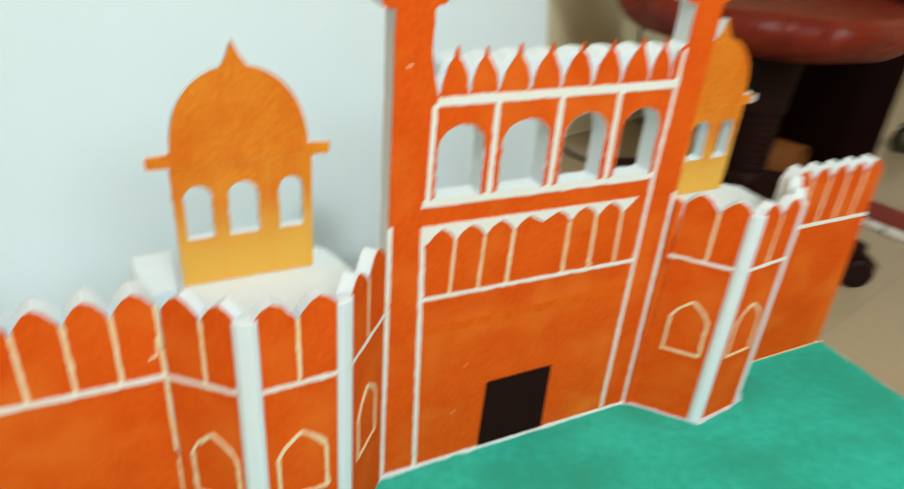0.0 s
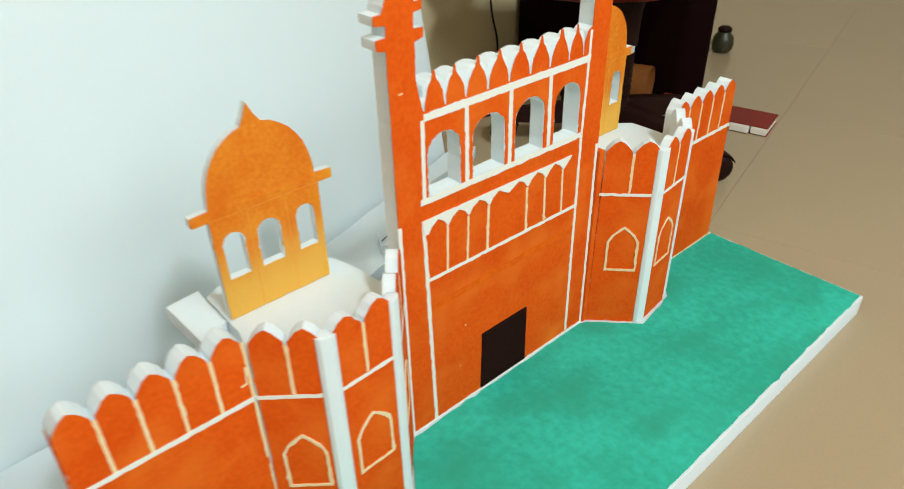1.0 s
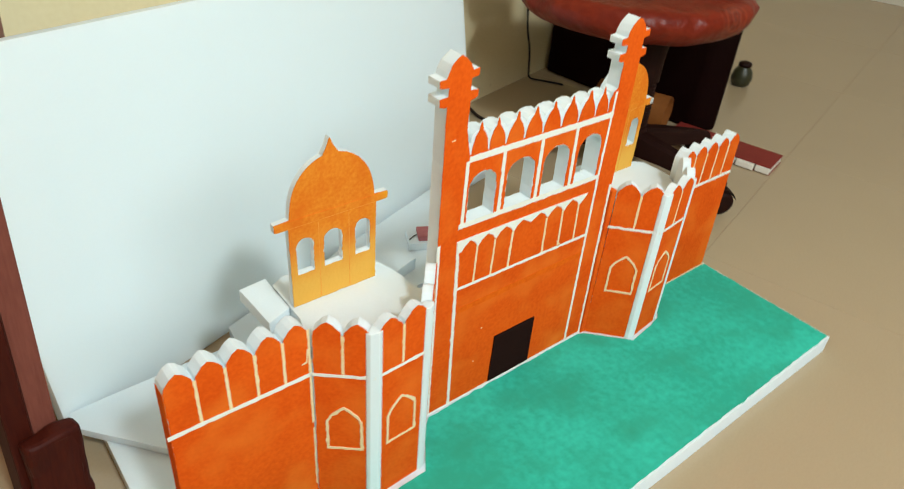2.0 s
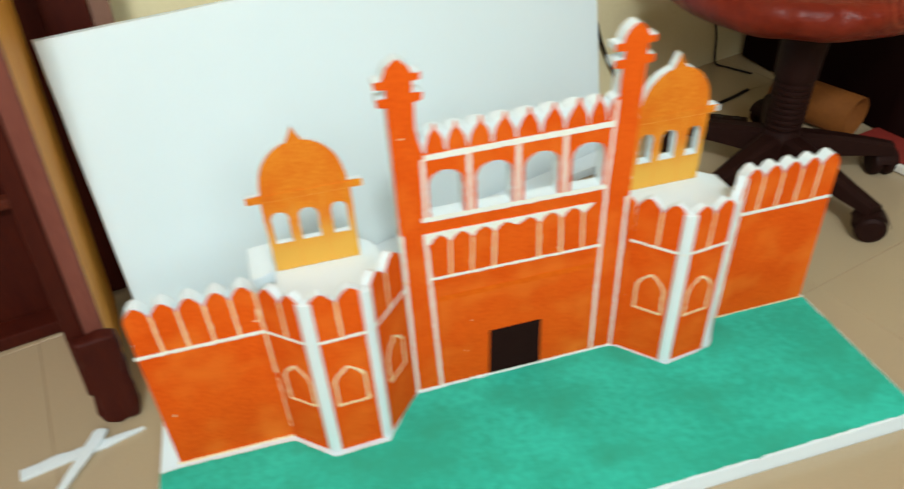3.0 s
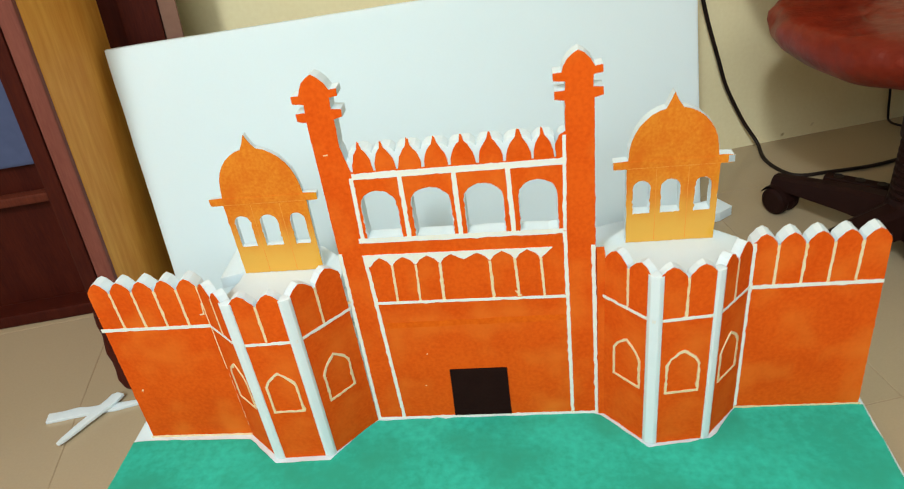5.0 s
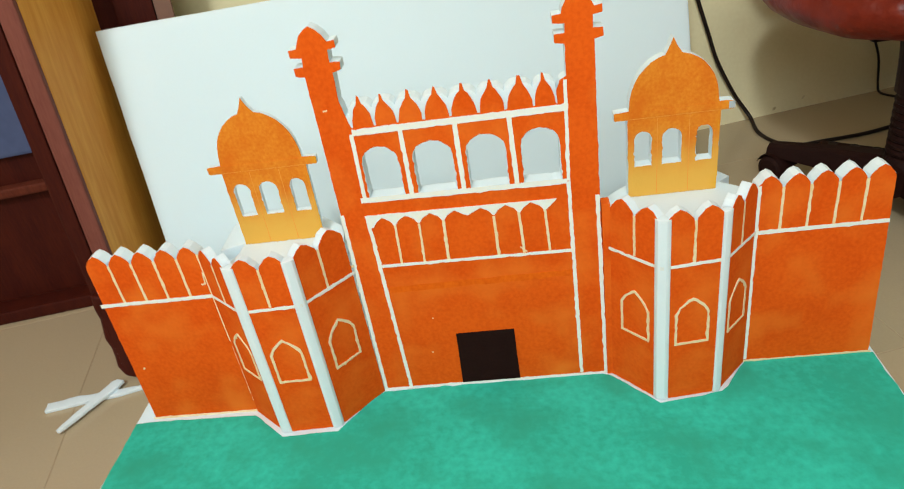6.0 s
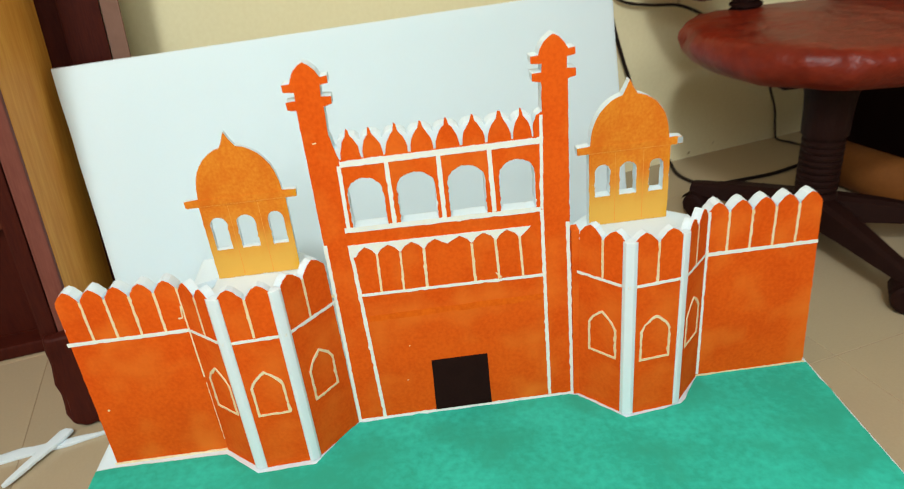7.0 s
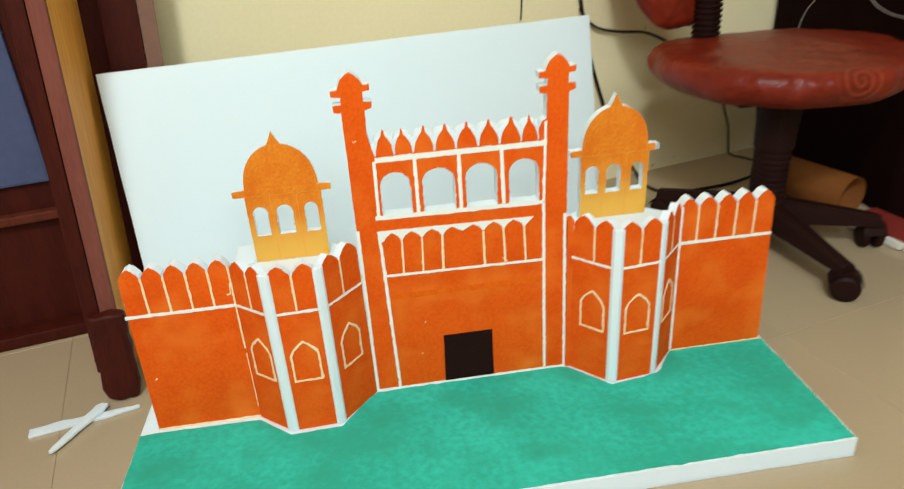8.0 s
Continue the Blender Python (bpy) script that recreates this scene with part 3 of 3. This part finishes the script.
# bastions: three facets round an eight-sided deck
def facet(a, b, seed, label, niche_scale=1.0):
    a, b = Vector(a), Vector(b)
    w = (b - a).length
    m = Matrix.Translation((a.x, a.y, 0)) @ Matrix.Rotation(math.atan2(b.y - a.y, b.x - a.x), 4, "Z")
    line = [(0.0, TOP + 0.0005), (w, TOP + 0.0005)] + merlons(0.002, w - 0.002, 2, 0.2900, 0.3085)
    f = facade("bastion_facet", line, (), m, label, thick=0.012, seed=seed)
    outer, inner = niche(w / 2, 0.1190, min(0.042, w * 0.62), 0.1650, 0.1890, 0.0031)
    part("niche_strip", sheet(rough(outer, 0.0045, 0.0008, seed + 1), -0.0018, -0.0008, [rough(inner, 0.0045, 0.0008, seed + 2)]), CREAM, f)
    strips(f, [((0.0, 0.2355), (w, 0.2355), 0.0042, -0.0024), ((w / 2, 0.238), (w / 2, 0.2925), 0.0032, -0.0016)], seed=seed + 400)
    return f


def footprint(points, z0, z1, bevel):
    bm = bmesh.new()
    low = [bm.verts.new((x, y, z0)) for x, y in points]
    high = [bm.verts.new((x, y, z1)) for x, y in points]
    bm.faces.new(low[::-1])
    bm.faces.new(high)
    for k in range(len(points)):
        bm.faces.new((low[k], low[(k + 1) % len(points)], high[(k + 1) % len(points)], high[k]))
    bmesh.ops.recalc_face_normals(bm, faces=bm.faces[:])
    bmesh.ops.bevel(bm, geom=bm.edges[:], offset=bevel, segments=4, profile=0.5, affect="EDGES")
    return bm


def bastion(points, radii, deck, seed, label):
    for k in range(3):
        facet(points[k], points[k + 1], seed + 20 * k, label)
    for k, r in zip((1, 2), radii):
        p, q, n = (Vector(points[k + d]) for d in (-1, 0, 1))
        before, after = (q - p).normalized(), (n - q).normalized()
        out = Vector((before.y + after.y, -(before.x + after.x))).normalized()
        start, end = q - before * r + out * 0.0018, q + after * r + out * 0.0018
        lift = out * (0.0012 + 0.21 * r)
        band = [start, q - before * r * 0.55 + lift, q + after * r * 0.55 + lift, end]
        inner = [end - out * 0.009, start - out * 0.009]
        post = footprint([tuple(v) for v in (*band, *inner)], TOP + 0.0003, 0.2985, 0.0004)
        part("pillar", post, PILLAR, fort, "smooth white corner band")
    part("deck", sheet(rough(deck, 0.02, 0.0008, seed), 0.236, 0.2555), FOAM, fort, "white foam deck", m=Matrix(((1, 0, 0, 0), (0, 0, 1, 0), (0, 1, 0, 0), (0, 0, 0, 1))))


bastion([(-0.181, -0.0245), (-0.130, -0.0675), (-0.056, -0.0645), (-0.0015, -0.003)], (0.0095, 0.0085),
        [(-0.127, -0.052), (-0.058, -0.050), (-0.014, -0.001), (-0.018, 0.042), (-0.027, 0.084), (-0.060, 0.116), (-0.140, 0.120), (-0.157, 0.110), (-0.159, 0.040), (-0.172, -0.006)], 500, "orange bastion facet with a pointed niche outline")
bastion([(0.3160, -0.004), (0.367, -0.0585), (0.440, -0.0505), (0.4865, -0.0015)], (0.0100, 0.0065),
        [(0.368, -0.043), (0.436, -0.036), (0.472, 0.001), (0.492, 0.021), (0.492, 0.075), (0.440, 0.125), (0.370, 0.125), (0.312, 0.075), (0.312, 0.021), (0.330, 0.001)], 600, "orange bastion facet with a pointed niche outline")


part("deck_flap", sheet(rough([(-0.190, 0.052), (-0.1595, 0.064), (-0.1575, 0.128), (-0.192, 0.124)], 0.02, 0.0008, 505), 0.238, 0.2545), FOAM, fort, "white foam flap beside the deck", m=Matrix(((1, 0, 0, 0), (0, 0, 1, 0), (0, 1, 0, 0), (0, 0, 0, 1))))
joint = part("joint_strip", box(0.3085, 0.3185, -0.0045, 0.012, TOP + 0.0005, 0.296, 0.0006), ORANGE, fort, "narrow orange paper strip at the corner")
part("strip", bar((0.3180, 0.238), (0.3176, 0.2965), 0.0016, -0.0060, 91, 0.0003, 0.0009), CREAM, joint)

# domed kiosks on the decks
def kiosk(cx, y, z0, thick, seed):
    dome = [(0.0525 * math.cos(a), 0.116 + 0.0660 * math.sin(a) ** 0.9) for a in [math.pi * k / 18 for k in range(1, 9)]]
    dome_left = [(0.0525 * math.cos(a), 0.116 + 0.0660 * math.sin(a) ** 0.9) for a in [math.pi * k / 18 for k in range(10, 18)]]
    line = ([(-0.0545, 0.0), (0.0545, 0.0), (0.0555, 0.1055), (0.0700, 0.1060), (0.0705, 0.1155), (0.0530, 0.1165)] + dome
            + [(0.0085, 0.1815), (0.0030, 0.1900), (-0.0015, 0.2000), (-0.0060, 0.1890), (-0.0105, 0.1810)] + dome_left
            + [(-0.0530, 0.1165), (-0.0705, 0.1155), (-0.0705, 0.1065), (-0.0545, 0.1055)])
    holes = [arch_hole(a, b, 0.0435, 0.078, 0.0885) for a, b in ((-0.0462, -0.0262), (-0.0125, 0.0100), (0.0277, 0.0470))]
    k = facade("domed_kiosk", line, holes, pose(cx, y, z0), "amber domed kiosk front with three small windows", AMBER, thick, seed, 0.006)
    part("eave_strip", sheet(rough([(-0.0705, 0.1068), (0.0705, 0.1066), (0.0705, 0.1152), (-0.0705, 0.1156)], 0.01, 0.0004, seed + 3), -0.0016, -0.0008), AMBER, k)
    for x in (-0.0192, 0.0190):
        part("crease", bar((x, 0.002), (x + 0.0004, 0.104), 0.0007, -0.0011, seed + 5, 0.0002, 0.0004), CREASE, k)
    part("crease", bar((-0.069, 0.1064), (0.069, 0.1062), 0.0008, -0.0019, seed + 6, 0.0003, 0.0004), CREASE, k)
    return k


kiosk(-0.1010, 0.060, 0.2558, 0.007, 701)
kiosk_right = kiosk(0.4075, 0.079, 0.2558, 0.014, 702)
part("paper_tear", bar((0.0640, 0.1112), (0.0712, 0.1113), 0.0086, -0.0030, 707, 0.0004, 0.0006), FOAM, kiosk_right, "bare white foam at the eave end")

# ---- office chair ----
chair = tagged(empty("office_chair", pose(0.862, 0.372, 0)), "office chair with shiny brown seat and dark five-star base", "chair")
for k, (turned, R_STAR) in enumerate(((-83, 0.240), (-18, 0.224), (57, 0.235), (129, 0.235), (201, 0.235))):
    a = math.radians(turned)
    c, s = math.cos(a), math.sin(a)
    m = Matrix.Rotation(a, 4, "Z")
    arm = bmesh.new()
    rows = [(0.025, 0.031, 0.062, 0.112), (0.10, 0.026, 0.062, 0.102), (0.19, 0.020, 0.057, 0.086), (R_STAR + 0.010, 0.017, 0.055, 0.076)]
    rings = [[arm.verts.new(p) for p in ((x, -w, lo), (x, w, lo), (x, w * 0.75, hi - 0.006), (x, w * 0.4, hi), (x, -w * 0.4, hi), (x, -w * 0.75, hi - 0.006))] for x, w, lo, hi in rows]
    for p, q in zip(rings, rings[1:]):
        for i in range(6):
            arm.faces.new((p[i], p[(i + 1) % 6], q[(i + 1) % 6], q[i]))
    arm.faces.new(rings[0][::-1])
    arm.faces.new(rings[-1])
    bmesh.ops.recalc_face_normals(arm, faces=arm.faces[:])
    part("star_arm", arm, PLASTIC, chair, m=m)
    turn = Matrix.Translation((R_STAR * c, R_STAR * s, 0)) @ Matrix.Rotation(a + 0.9 + 0.7 * k, 4, "Z")
    castor = part("castor", lathe([(0.0065, 0.046), (0.0065, 0.066)], 12), PLASTIC, chair, m=turn)
    for side in (-1, 1):
        wheel = lathe([(0.018, 0.0), (0.0265, 0.004), (0.028, 0.009), (0.0265, 0.017), (0.020, 0.021)], 24)
        bmesh.ops.transform(wheel, matrix=Matrix.Translation((0.006, 0.003 * side, 0.028)) @ Matrix.Rotation(math.radians(-90 * side), 4, "X"), verts=wheel.verts[:])
        part("wheel", wheel, PLASTIC, castor)
    hood = lathe([(0.030, -0.023), (0.0315, -0.018), (0.032, 0.0), (0.0315, 0.018), (0.030, 0.023)], 24)
    bmesh.ops.transform(hood, matrix=Matrix.Translation((0.006, 0, 0.029)) @ Matrix.Rotation(math.radians(90), 4, "X"), verts=hood.verts[:])
    cutoff = [v for v in hood.verts if v.co.z < 0.031]
    bmesh.ops.delete(hood, geom=cutoff, context="VERTS")
    part("hood", hood, PLASTIC, castor)
part("hub", lathe([(0.040, 0.066), (0.042, 0.10), (0.036, 0.118), (0.030, 0.122)], 28), PLASTIC, chair)
ribs = []
for k in range(8):
    z = 0.122 + k * 0.0125
    ribs += [(0.033, z), (0.037, z + 0.003), (0.037, z + 0.008), (0.033, z + 0.011)]
part("gas_bellows", lathe(ribs + [(0.033, 0.2285)], 28), PLASTIC, chair, "ribbed plastic column cover")
part("column", lathe([(0.040, 0.229), (0.041, 0.27), (0.043, 0.30), (0.050, 0.334)], 28), PLASTIC, chair)
part("seat_plate", box(-0.10, 0.16, -0.02, 0.16, 0.322, 0.348, 0.006), PLASTIC, chair)


def cushion(rx, front, back, z0, z1, power=2.6, steps=200, wrinkle=0.006):
    """A soft pad, narrowing towards the front, with a full rim, a slightly domed top and creases in its cover."""
    bm = bmesh.new()
    mid, half = (z0 + z1) / 2, (z1 - z0) / 2
    profile = [(0.30, -1.0), (0.60, -1.0), (0.80, -0.98), (0.88, -0.86), (0.94, -0.62), (0.985, -0.30), (1.0, 0.0), (0.993, 0.26), (0.972, 0.48), (0.935, 0.66)]
    profile += [(0.93 * (1 - k / 16) ** 0.9, 0.68 + 0.32 * math.sin(math.pi / 2 * k / 16)) for k in range(1, 15)]
    loops = []
    for r, h in profile:
        ring = []
        for k in range(steps):
            a = 2 * math.pi * k / steps
            c, s = math.cos(a), math.sin(a)
            bend = power if s > 0 else 2.7
            q = r * (abs(c) ** bend + abs(s) ** bend) ** (-1 / bend)
            narrow = 1.0 - 0.26 * max(0.0, -q * s) ** 1.5
            p = Vector((rx * q * c * narrow, (back if s > 0 else front) * q * s, mid + half * h))
            rim = max(0.0, 1.0 - abs(h - 0.25) / 0.75) * r ** 4
            fold = noise.noise(p * 11) + 0.9 * noise.noise(Vector((p.x * 38 + p.y * 12, p.y * 30, p.z * 14))) * (0.25 + rim)
            p += Vector((c, s, 0)) * fold * wrinkle * rim + Vector((0, 0, 1)) * fold * wrinkle * 0.55
            ring.append(bm.verts.new(p))
        loops.append(ring)
    for p, q in zip(loops, loops[1:]):
        for k in range(steps):
            bm.faces.new((p[k], p[(k + 1) % steps], q[(k + 1) % steps], q[k]))
    for ring, flip in ((loops[0], True), (loops[-1], False)):
        tip = bm.verts.new(sum((v.co for v in ring), Vector()) / steps)
        for k in range(steps):
            tri = (ring[k], ring[(k + 1) % steps], tip)
            bm.faces.new(tri[::-1] if flip else tri)
    bmesh.ops.recalc_face_normals(bm, faces=bm.faces[:])
    return bm


part("seat", cushion(0.262, 0.240, 0.190, 0.338, 0.425, 3.0, wrinkle=0.0075), SEAT, chair, "shiny dark red-brown seat cover with swirls", pose(0.040, 0.085, 0, 0, 0, -4), smooth=True)
part("back_support", tube([(-0.05, 0.13, 0.330), (-0.062, 0.222, 0.345), (-0.062, 0.222, 0.40), (-0.062, 0.222, 0.50), (-0.075, 0.262, 0.60)], 0.018, 12), PLASTIC, chair)
sleeve = []
for k in range(11):
    z = 0.385 + k * 0.012
    sleeve += [(0.026, z), (0.031, z + 0.003), (0.031, z + 0.007), (0.026, z + 0.010)]
part("back_bellows", lathe(sleeve, 24, (-0.062, 0.222)), PLASTIC, chair, "ribbed plastic sleeve")
back = cushion(0.152, 0.235, 0.25, -0.03, 0.03, 2.4)
part("backrest", back, SEAT, chair, "padded red-brown backrest", Matrix.Translation((-0.136, 0.262, 0.672)) @ Matrix.Rotation(math.radians(18), 4, "Z") @ Matrix.Rotation(math.radians(82), 4, "X"), smooth=True)

# dark box, paper roll and book beside the chair
cabinet = tagged(empty("cabinet"), "near-black cabinet with rounded corners standing by the wall", "cabinet")
ground_plan = [(1.250, 0.376), (1.300, 0.402), (1.460, 0.560), (1.460, 1.005), (1.171, 0.938), (1.186, 0.690), (1.205, 0.420)]
part("body", footprint(ground_plan, 0.002, 0.56, 0.012), CLOTH, cabinet)
part("cabinet_top", footprint([(x, y - 0.004) for x, y in ground_plan], 0.5605, 0.585, 0.006), PLASTIC, cabinet)
pot = tagged(empty("pot", pose(1.645, 0.545, 0)), "small dull green round pot standing on the floor", "pot")
part("body", lathe([(0.020, 0.0), (0.028, 0.008), (0.032, 0.026), (0.028, 0.046), (0.019, 0.058), (0.018, 0.062)], 28), BOTTLE, pot, smooth=True)
part("lid", lathe([(0.020, 0.0625), (0.020, 0.070), (0.014, 0.075), (0.005, 0.077)], 24), PLASTIC, pot, smooth=True)
roll_pose = pose(1.132, 0.452, 0.0500, 0, 90, 110)
rollb = bmesh.new()
turns = [(0.049 - 0.0006 * k / 6, 2 * math.pi * k / 24) for k in range(60)]
inner = [[rollb.verts.new((r * math.cos(a), r * math.sin(a), z)) for r, a in turns] for z in (0.0, 0.195)]
for k in range(len(turns) - 1):
    rollb.faces.new((inner[0][k], inner[0][k + 1], inner[1][k + 1], inner[1][k]))
paper_roll = tagged(part("paper_roll", rollb, CARD, m=roll_pose, smooth=True), "rolled sheet of brown card lying on the floor", "paper roll")
thick = paper_roll.modifiers.new("thickness", "SOLIDIFY")
thick.thickness = 0.0012

book = tagged(empty("book", pose(1.158, 0.152, 0.0, 0, 0, 13)), "long thick book with a dark red cover on the floor", "book")
for y0, y1, slip, top in ((0.002, 0.036, -0.004, 0.0172), (0.040, 0.083, -0.009, 0.0176), (0.087, 0.118, -0.005, 0.0165), (0.122, 0.171, -0.011, 0.0177), (0.176, 0.214, -0.006, 0.0170), (0.218, 0.271, -0.010, 0.0176)):
    part("page_block", box(slip, 0.094, y0, y1, 0.0025, top, 0.0018), PAGES, book, "off-white page edges")
part("cover", box(0.0, 0.097, 0.0, 0.275, 0.0180, 0.0205, 0.0008), RED, book)
part("cover", box(0.0, 0.097, 0.0, 0.275, 0.0, 0.0020, 0.0008), RED, book)

# power strip on the floor behind the chair
strip = tagged(empty("power_strip", pose(0.892, 0.613, 0.0, 0, 0, -35)), "black oblong power strip lying on the floor behind the chair", "power strip")
part("body", box(-0.066, 0.066, -0.013, 0.013, 0.0005, 0.020, 0.004, 3), PLASTIC, strip)
for x in (-0.040, 0.0, 0.040):
    part("socket", lathe([(0.0095, 0.0202), (0.0095, 0.0216), (0.0075, 0.0216), (0.0070, 0.0206)], 16, (x, 0.0)), CABLE, strip)

# cables by the wall
def cable(points, radius, label):
    tagged(part("cable", tube(points, radius), CABLE, smooth=True), label, "cable", "cables by the wall")


def on_wall(u, z, off=0.015):
    return tuple(ROOM @ Vector((u, -off, z)))


cable([on_wall(-0.23, 0.72), on_wall(-0.19, 0.52), on_wall(-0.169, 0.409), on_wall(-0.144, 0.320), on_wall(-0.112, 0.230), on_wall(-0.086, 0.160), on_wall(-0.040, 0.075), on_wall(-0.008, 0.022, 0.03),
       (0.752, 0.770, 0.0055), (0.766, 0.715, 0.0045), (0.796, 0.680, 0.0045), (0.860, 0.686, 0.0045), (0.960, 0.702, 0.0045), (1.06, 0.740, 0.0045)],
      0.0042, "black power cable hanging down and lying on the floor")
cable([on_wall(-0.185, 0.470), on_wall(-0.166, 0.440), on_wall(-0.130, 0.415), on_wall(-0.066, 0.400), on_wall(0.0, 0.391), on_wall(0.043, 0.375), on_wall(0.080, 0.357), on_wall(0.13, 0.340), on_wall(0.20, 0.345)],
      0.0036, "black cable looped along the wall")
cable([on_wall(0.270, 0.26), on_wall(0.288, 0.164), on_wall(0.316, 0.092), on_wall(0.326, 0.030), on_wall(0.332, 0.004, 0.02), on_wall(0.342, 0.004, 0.06), on_wall(0.36, 0.004, 0.12)], 0.0028, "thin black cable hanging in front of the wall")


cable([on_wall(-0.336, 0.95, 0.006), on_wall(-0.337, 0.75, 0.006), on_wall(-0.335, 0.60, 0.006), on_wall(-0.338, 0.50, 0.006), on_wall(-0.341, 0.458, 0.006)], 0.0018, "thin black wire hanging straight down the wall")

WIRE = material("grey_wire", (0.42, 0.36, 0.32), None, 0.5, spec=0.4)
for line in (((1.168, 0.818, 0.350), (1.168, 0.811, 0.385), (1.168, 0.792, 0.421), (1.167, 0.761, 0.455), (1.172, 0.745, 0.540), (1.184, 0.742, 0.5865), (1.230, 0.735, 0.5865)),
             ((1.205, 0.440, 0.425), (1.194, 0.479, 0.441), (1.189, 0.533, 0.446), (1.186, 0.589, 0.468), (1.184, 0.620, 0.530), (1.196, 0.640, 0.5865), (1.250, 0.660, 0.5865))):
    tagged(part("wire", tube(line, 0.0013), WIRE, smooth=True), "thin grey wire hanging over the cabinet edge", "wire", "wires on the cabinet")

# white foam offcuts
def offcut(name, size, m, label):
    w, d, h = size
    bm = sheet(rough([(-w / 2, -d / 2), (w / 2, -d / 2 * 0.7), (w / 2, d / 2), (-w / 2, d / 2 * 0.8)], 0.02, 0.0012, int(w * 9999)), 0, h)
    return tagged(part(name, bm, FOAM, m=m @ Matrix(((1, 0, 0, 0), (0, 0, 1, 0), (0, 1, 0, 0), (0, 0, 0, 1)))), label, "foam offcut", "foam offcuts")


def sliver(outline, m, label, seed):
    bm = sheet(rough(outline, 0.010, 0.0011, seed), 0, 0.005)
    tagged(part("foam_offcut", bm, FOAM, m=m @ Matrix(((1, 0, 0, 0), (0, 0, 1, 0), (0, 1, 0, 0), (0, 0, 0, 1)))), label, "foam offcut", "foam offcuts")


sliver([(-0.083, -0.010), (-0.030, -0.0075), (0.030, -0.008), (0.083, -0.001), (0.082, 0.002), (0.020, 0.0065), (-0.020, 0.0085), (-0.034, 0.012), (-0.060, 0.009), (-0.084, 0.009)],
       pose(-0.478, 0.066, 0.0005, 0, 0, 12), "thin tapered white foam strip lying on the floor", 61)
sliver([(-0.060, -0.0045), (-0.052, -0.0065), (0.0, -0.0075), (0.038, -0.010), (0.058, -0.007), (0.056, 0.006), (0.048, 0.010), (0.005, 0.006), (-0.050, 0.003), (-0.061, 0.000)],
       pose(-0.480, 0.044, 0.0058, 0, 0, 63), "thin pointed white foam strip lying across another", 62)

loose = [(-0.398, 0.246), (-0.300, 0.128), (-0.215, 0.045), (-0.120, 0.150), (-0.060, 0.262), (-0.250, 0.268), (-0.385, 0.262)]
tagged(part("foam_offcut", sheet(rough(loose, 0.03, 0.001, 77), 0.0, 0.012), FOAM, m=Matrix(((1, 0, 0, 0), (0, 0, 1, 0), (0, 1, 0, TOP + 0.0005), (0, 0, 0, 1)))),
       "flat white foam sheet offcut lying behind the model wall", "foam offcut", "foam offcuts")

second = [(-0.150, 0.243), (0.10, 0.243), (0.235, 0.262), (0.360, 0.380), (0.450, 0.488), (0.598, 0.523), (0.626, 0.545), (0.605, 0.580), (0.0, 0.382), (-0.140, 0.333)]
tagged(part("foam_offcut", sheet(rough(second, 0.03, 0.001, 78), 0.0, 0.020), FOAM, m=Matrix(((1, 0, 0, 0), (0, 0, 1, 0), (0, 1, 0, 0.0005), (0, 0, 0, 1)))),
       "broad white foam offcut lying on the floor by the board", "foam offcut", "foam offcuts")
offcut("foam_offcut", (0.120, 0.040, 0.024), pose(0.135, 0.295, 0.0208, 0, 0, 14), "narrow white foam block lying on another offcut")
offcut("foam_offcut", (0.080, 0.056, 0.016), pose(0.268, 0.352, 0.0208, 0, 0, -28), "small white foam slab lying on another offcut")
tagged(part("red_packet", box(-0.021, 0.021, -0.018, 0.018, 0.0, 0.010, 0.002), PINK, m=pose(0.266, 0.350, 0.0371, 0, 0, -28)), "small faded pink packet lying on a foam slab", "packet")

tagged(part("thread", tube([(0.2275, 0.3570, 0.0378), (0.2360, 0.3605, 0.0380), (0.2460, 0.3635, 0.0378), (0.2560, 0.3600, 0.0378)], 0.0009, 6), CABLE, smooth=True),
       "thin dark thread lying over a small foam slab", "thread")

# floor tiles
tile_side, gap, TILE_U = 0.60, 0.0009, 0.58
tile = box(gap / 2, tile_side - gap / 2, gap / 2, tile_side - gap / 2, -0.012, 0.0, 0.0006, 1)
tile_mesh = mesh_of(tile, "tile", FLOOR)
cut_mesh = mesh_of(box(gap / 2, tile_side - gap / 2, gap / 2, 0.22, -0.012, 0.0, 0.0006, 1), "tile", FLOOR)
end_mesh = mesh_of(box(gap / 2, 0.218, gap / 2, tile_side - gap / 2, -0.012, 0.0, 0.0006, 1), "tile", FLOOR)
corner_mesh = mesh_of(box(gap / 2, 0.218, gap / 2, 0.22, -0.012, 0.0, 0.0006, 1), "tile", FLOOR)
floor_ob = bpy.data.objects["floor"]
for i in range(-1, 9):
    for j in range(8):
        whole, cut = (tile_mesh, cut_mesh) if i < 8 else (end_mesh, corner_mesh)
        t_ob = new("tile", whole if j < 7 else cut)
        t_ob.parent = floor_ob
        t_ob.matrix_basis = pose(-3.2 + i * tile_side + TILE_U, -4.38 + j * tile_side, 0)
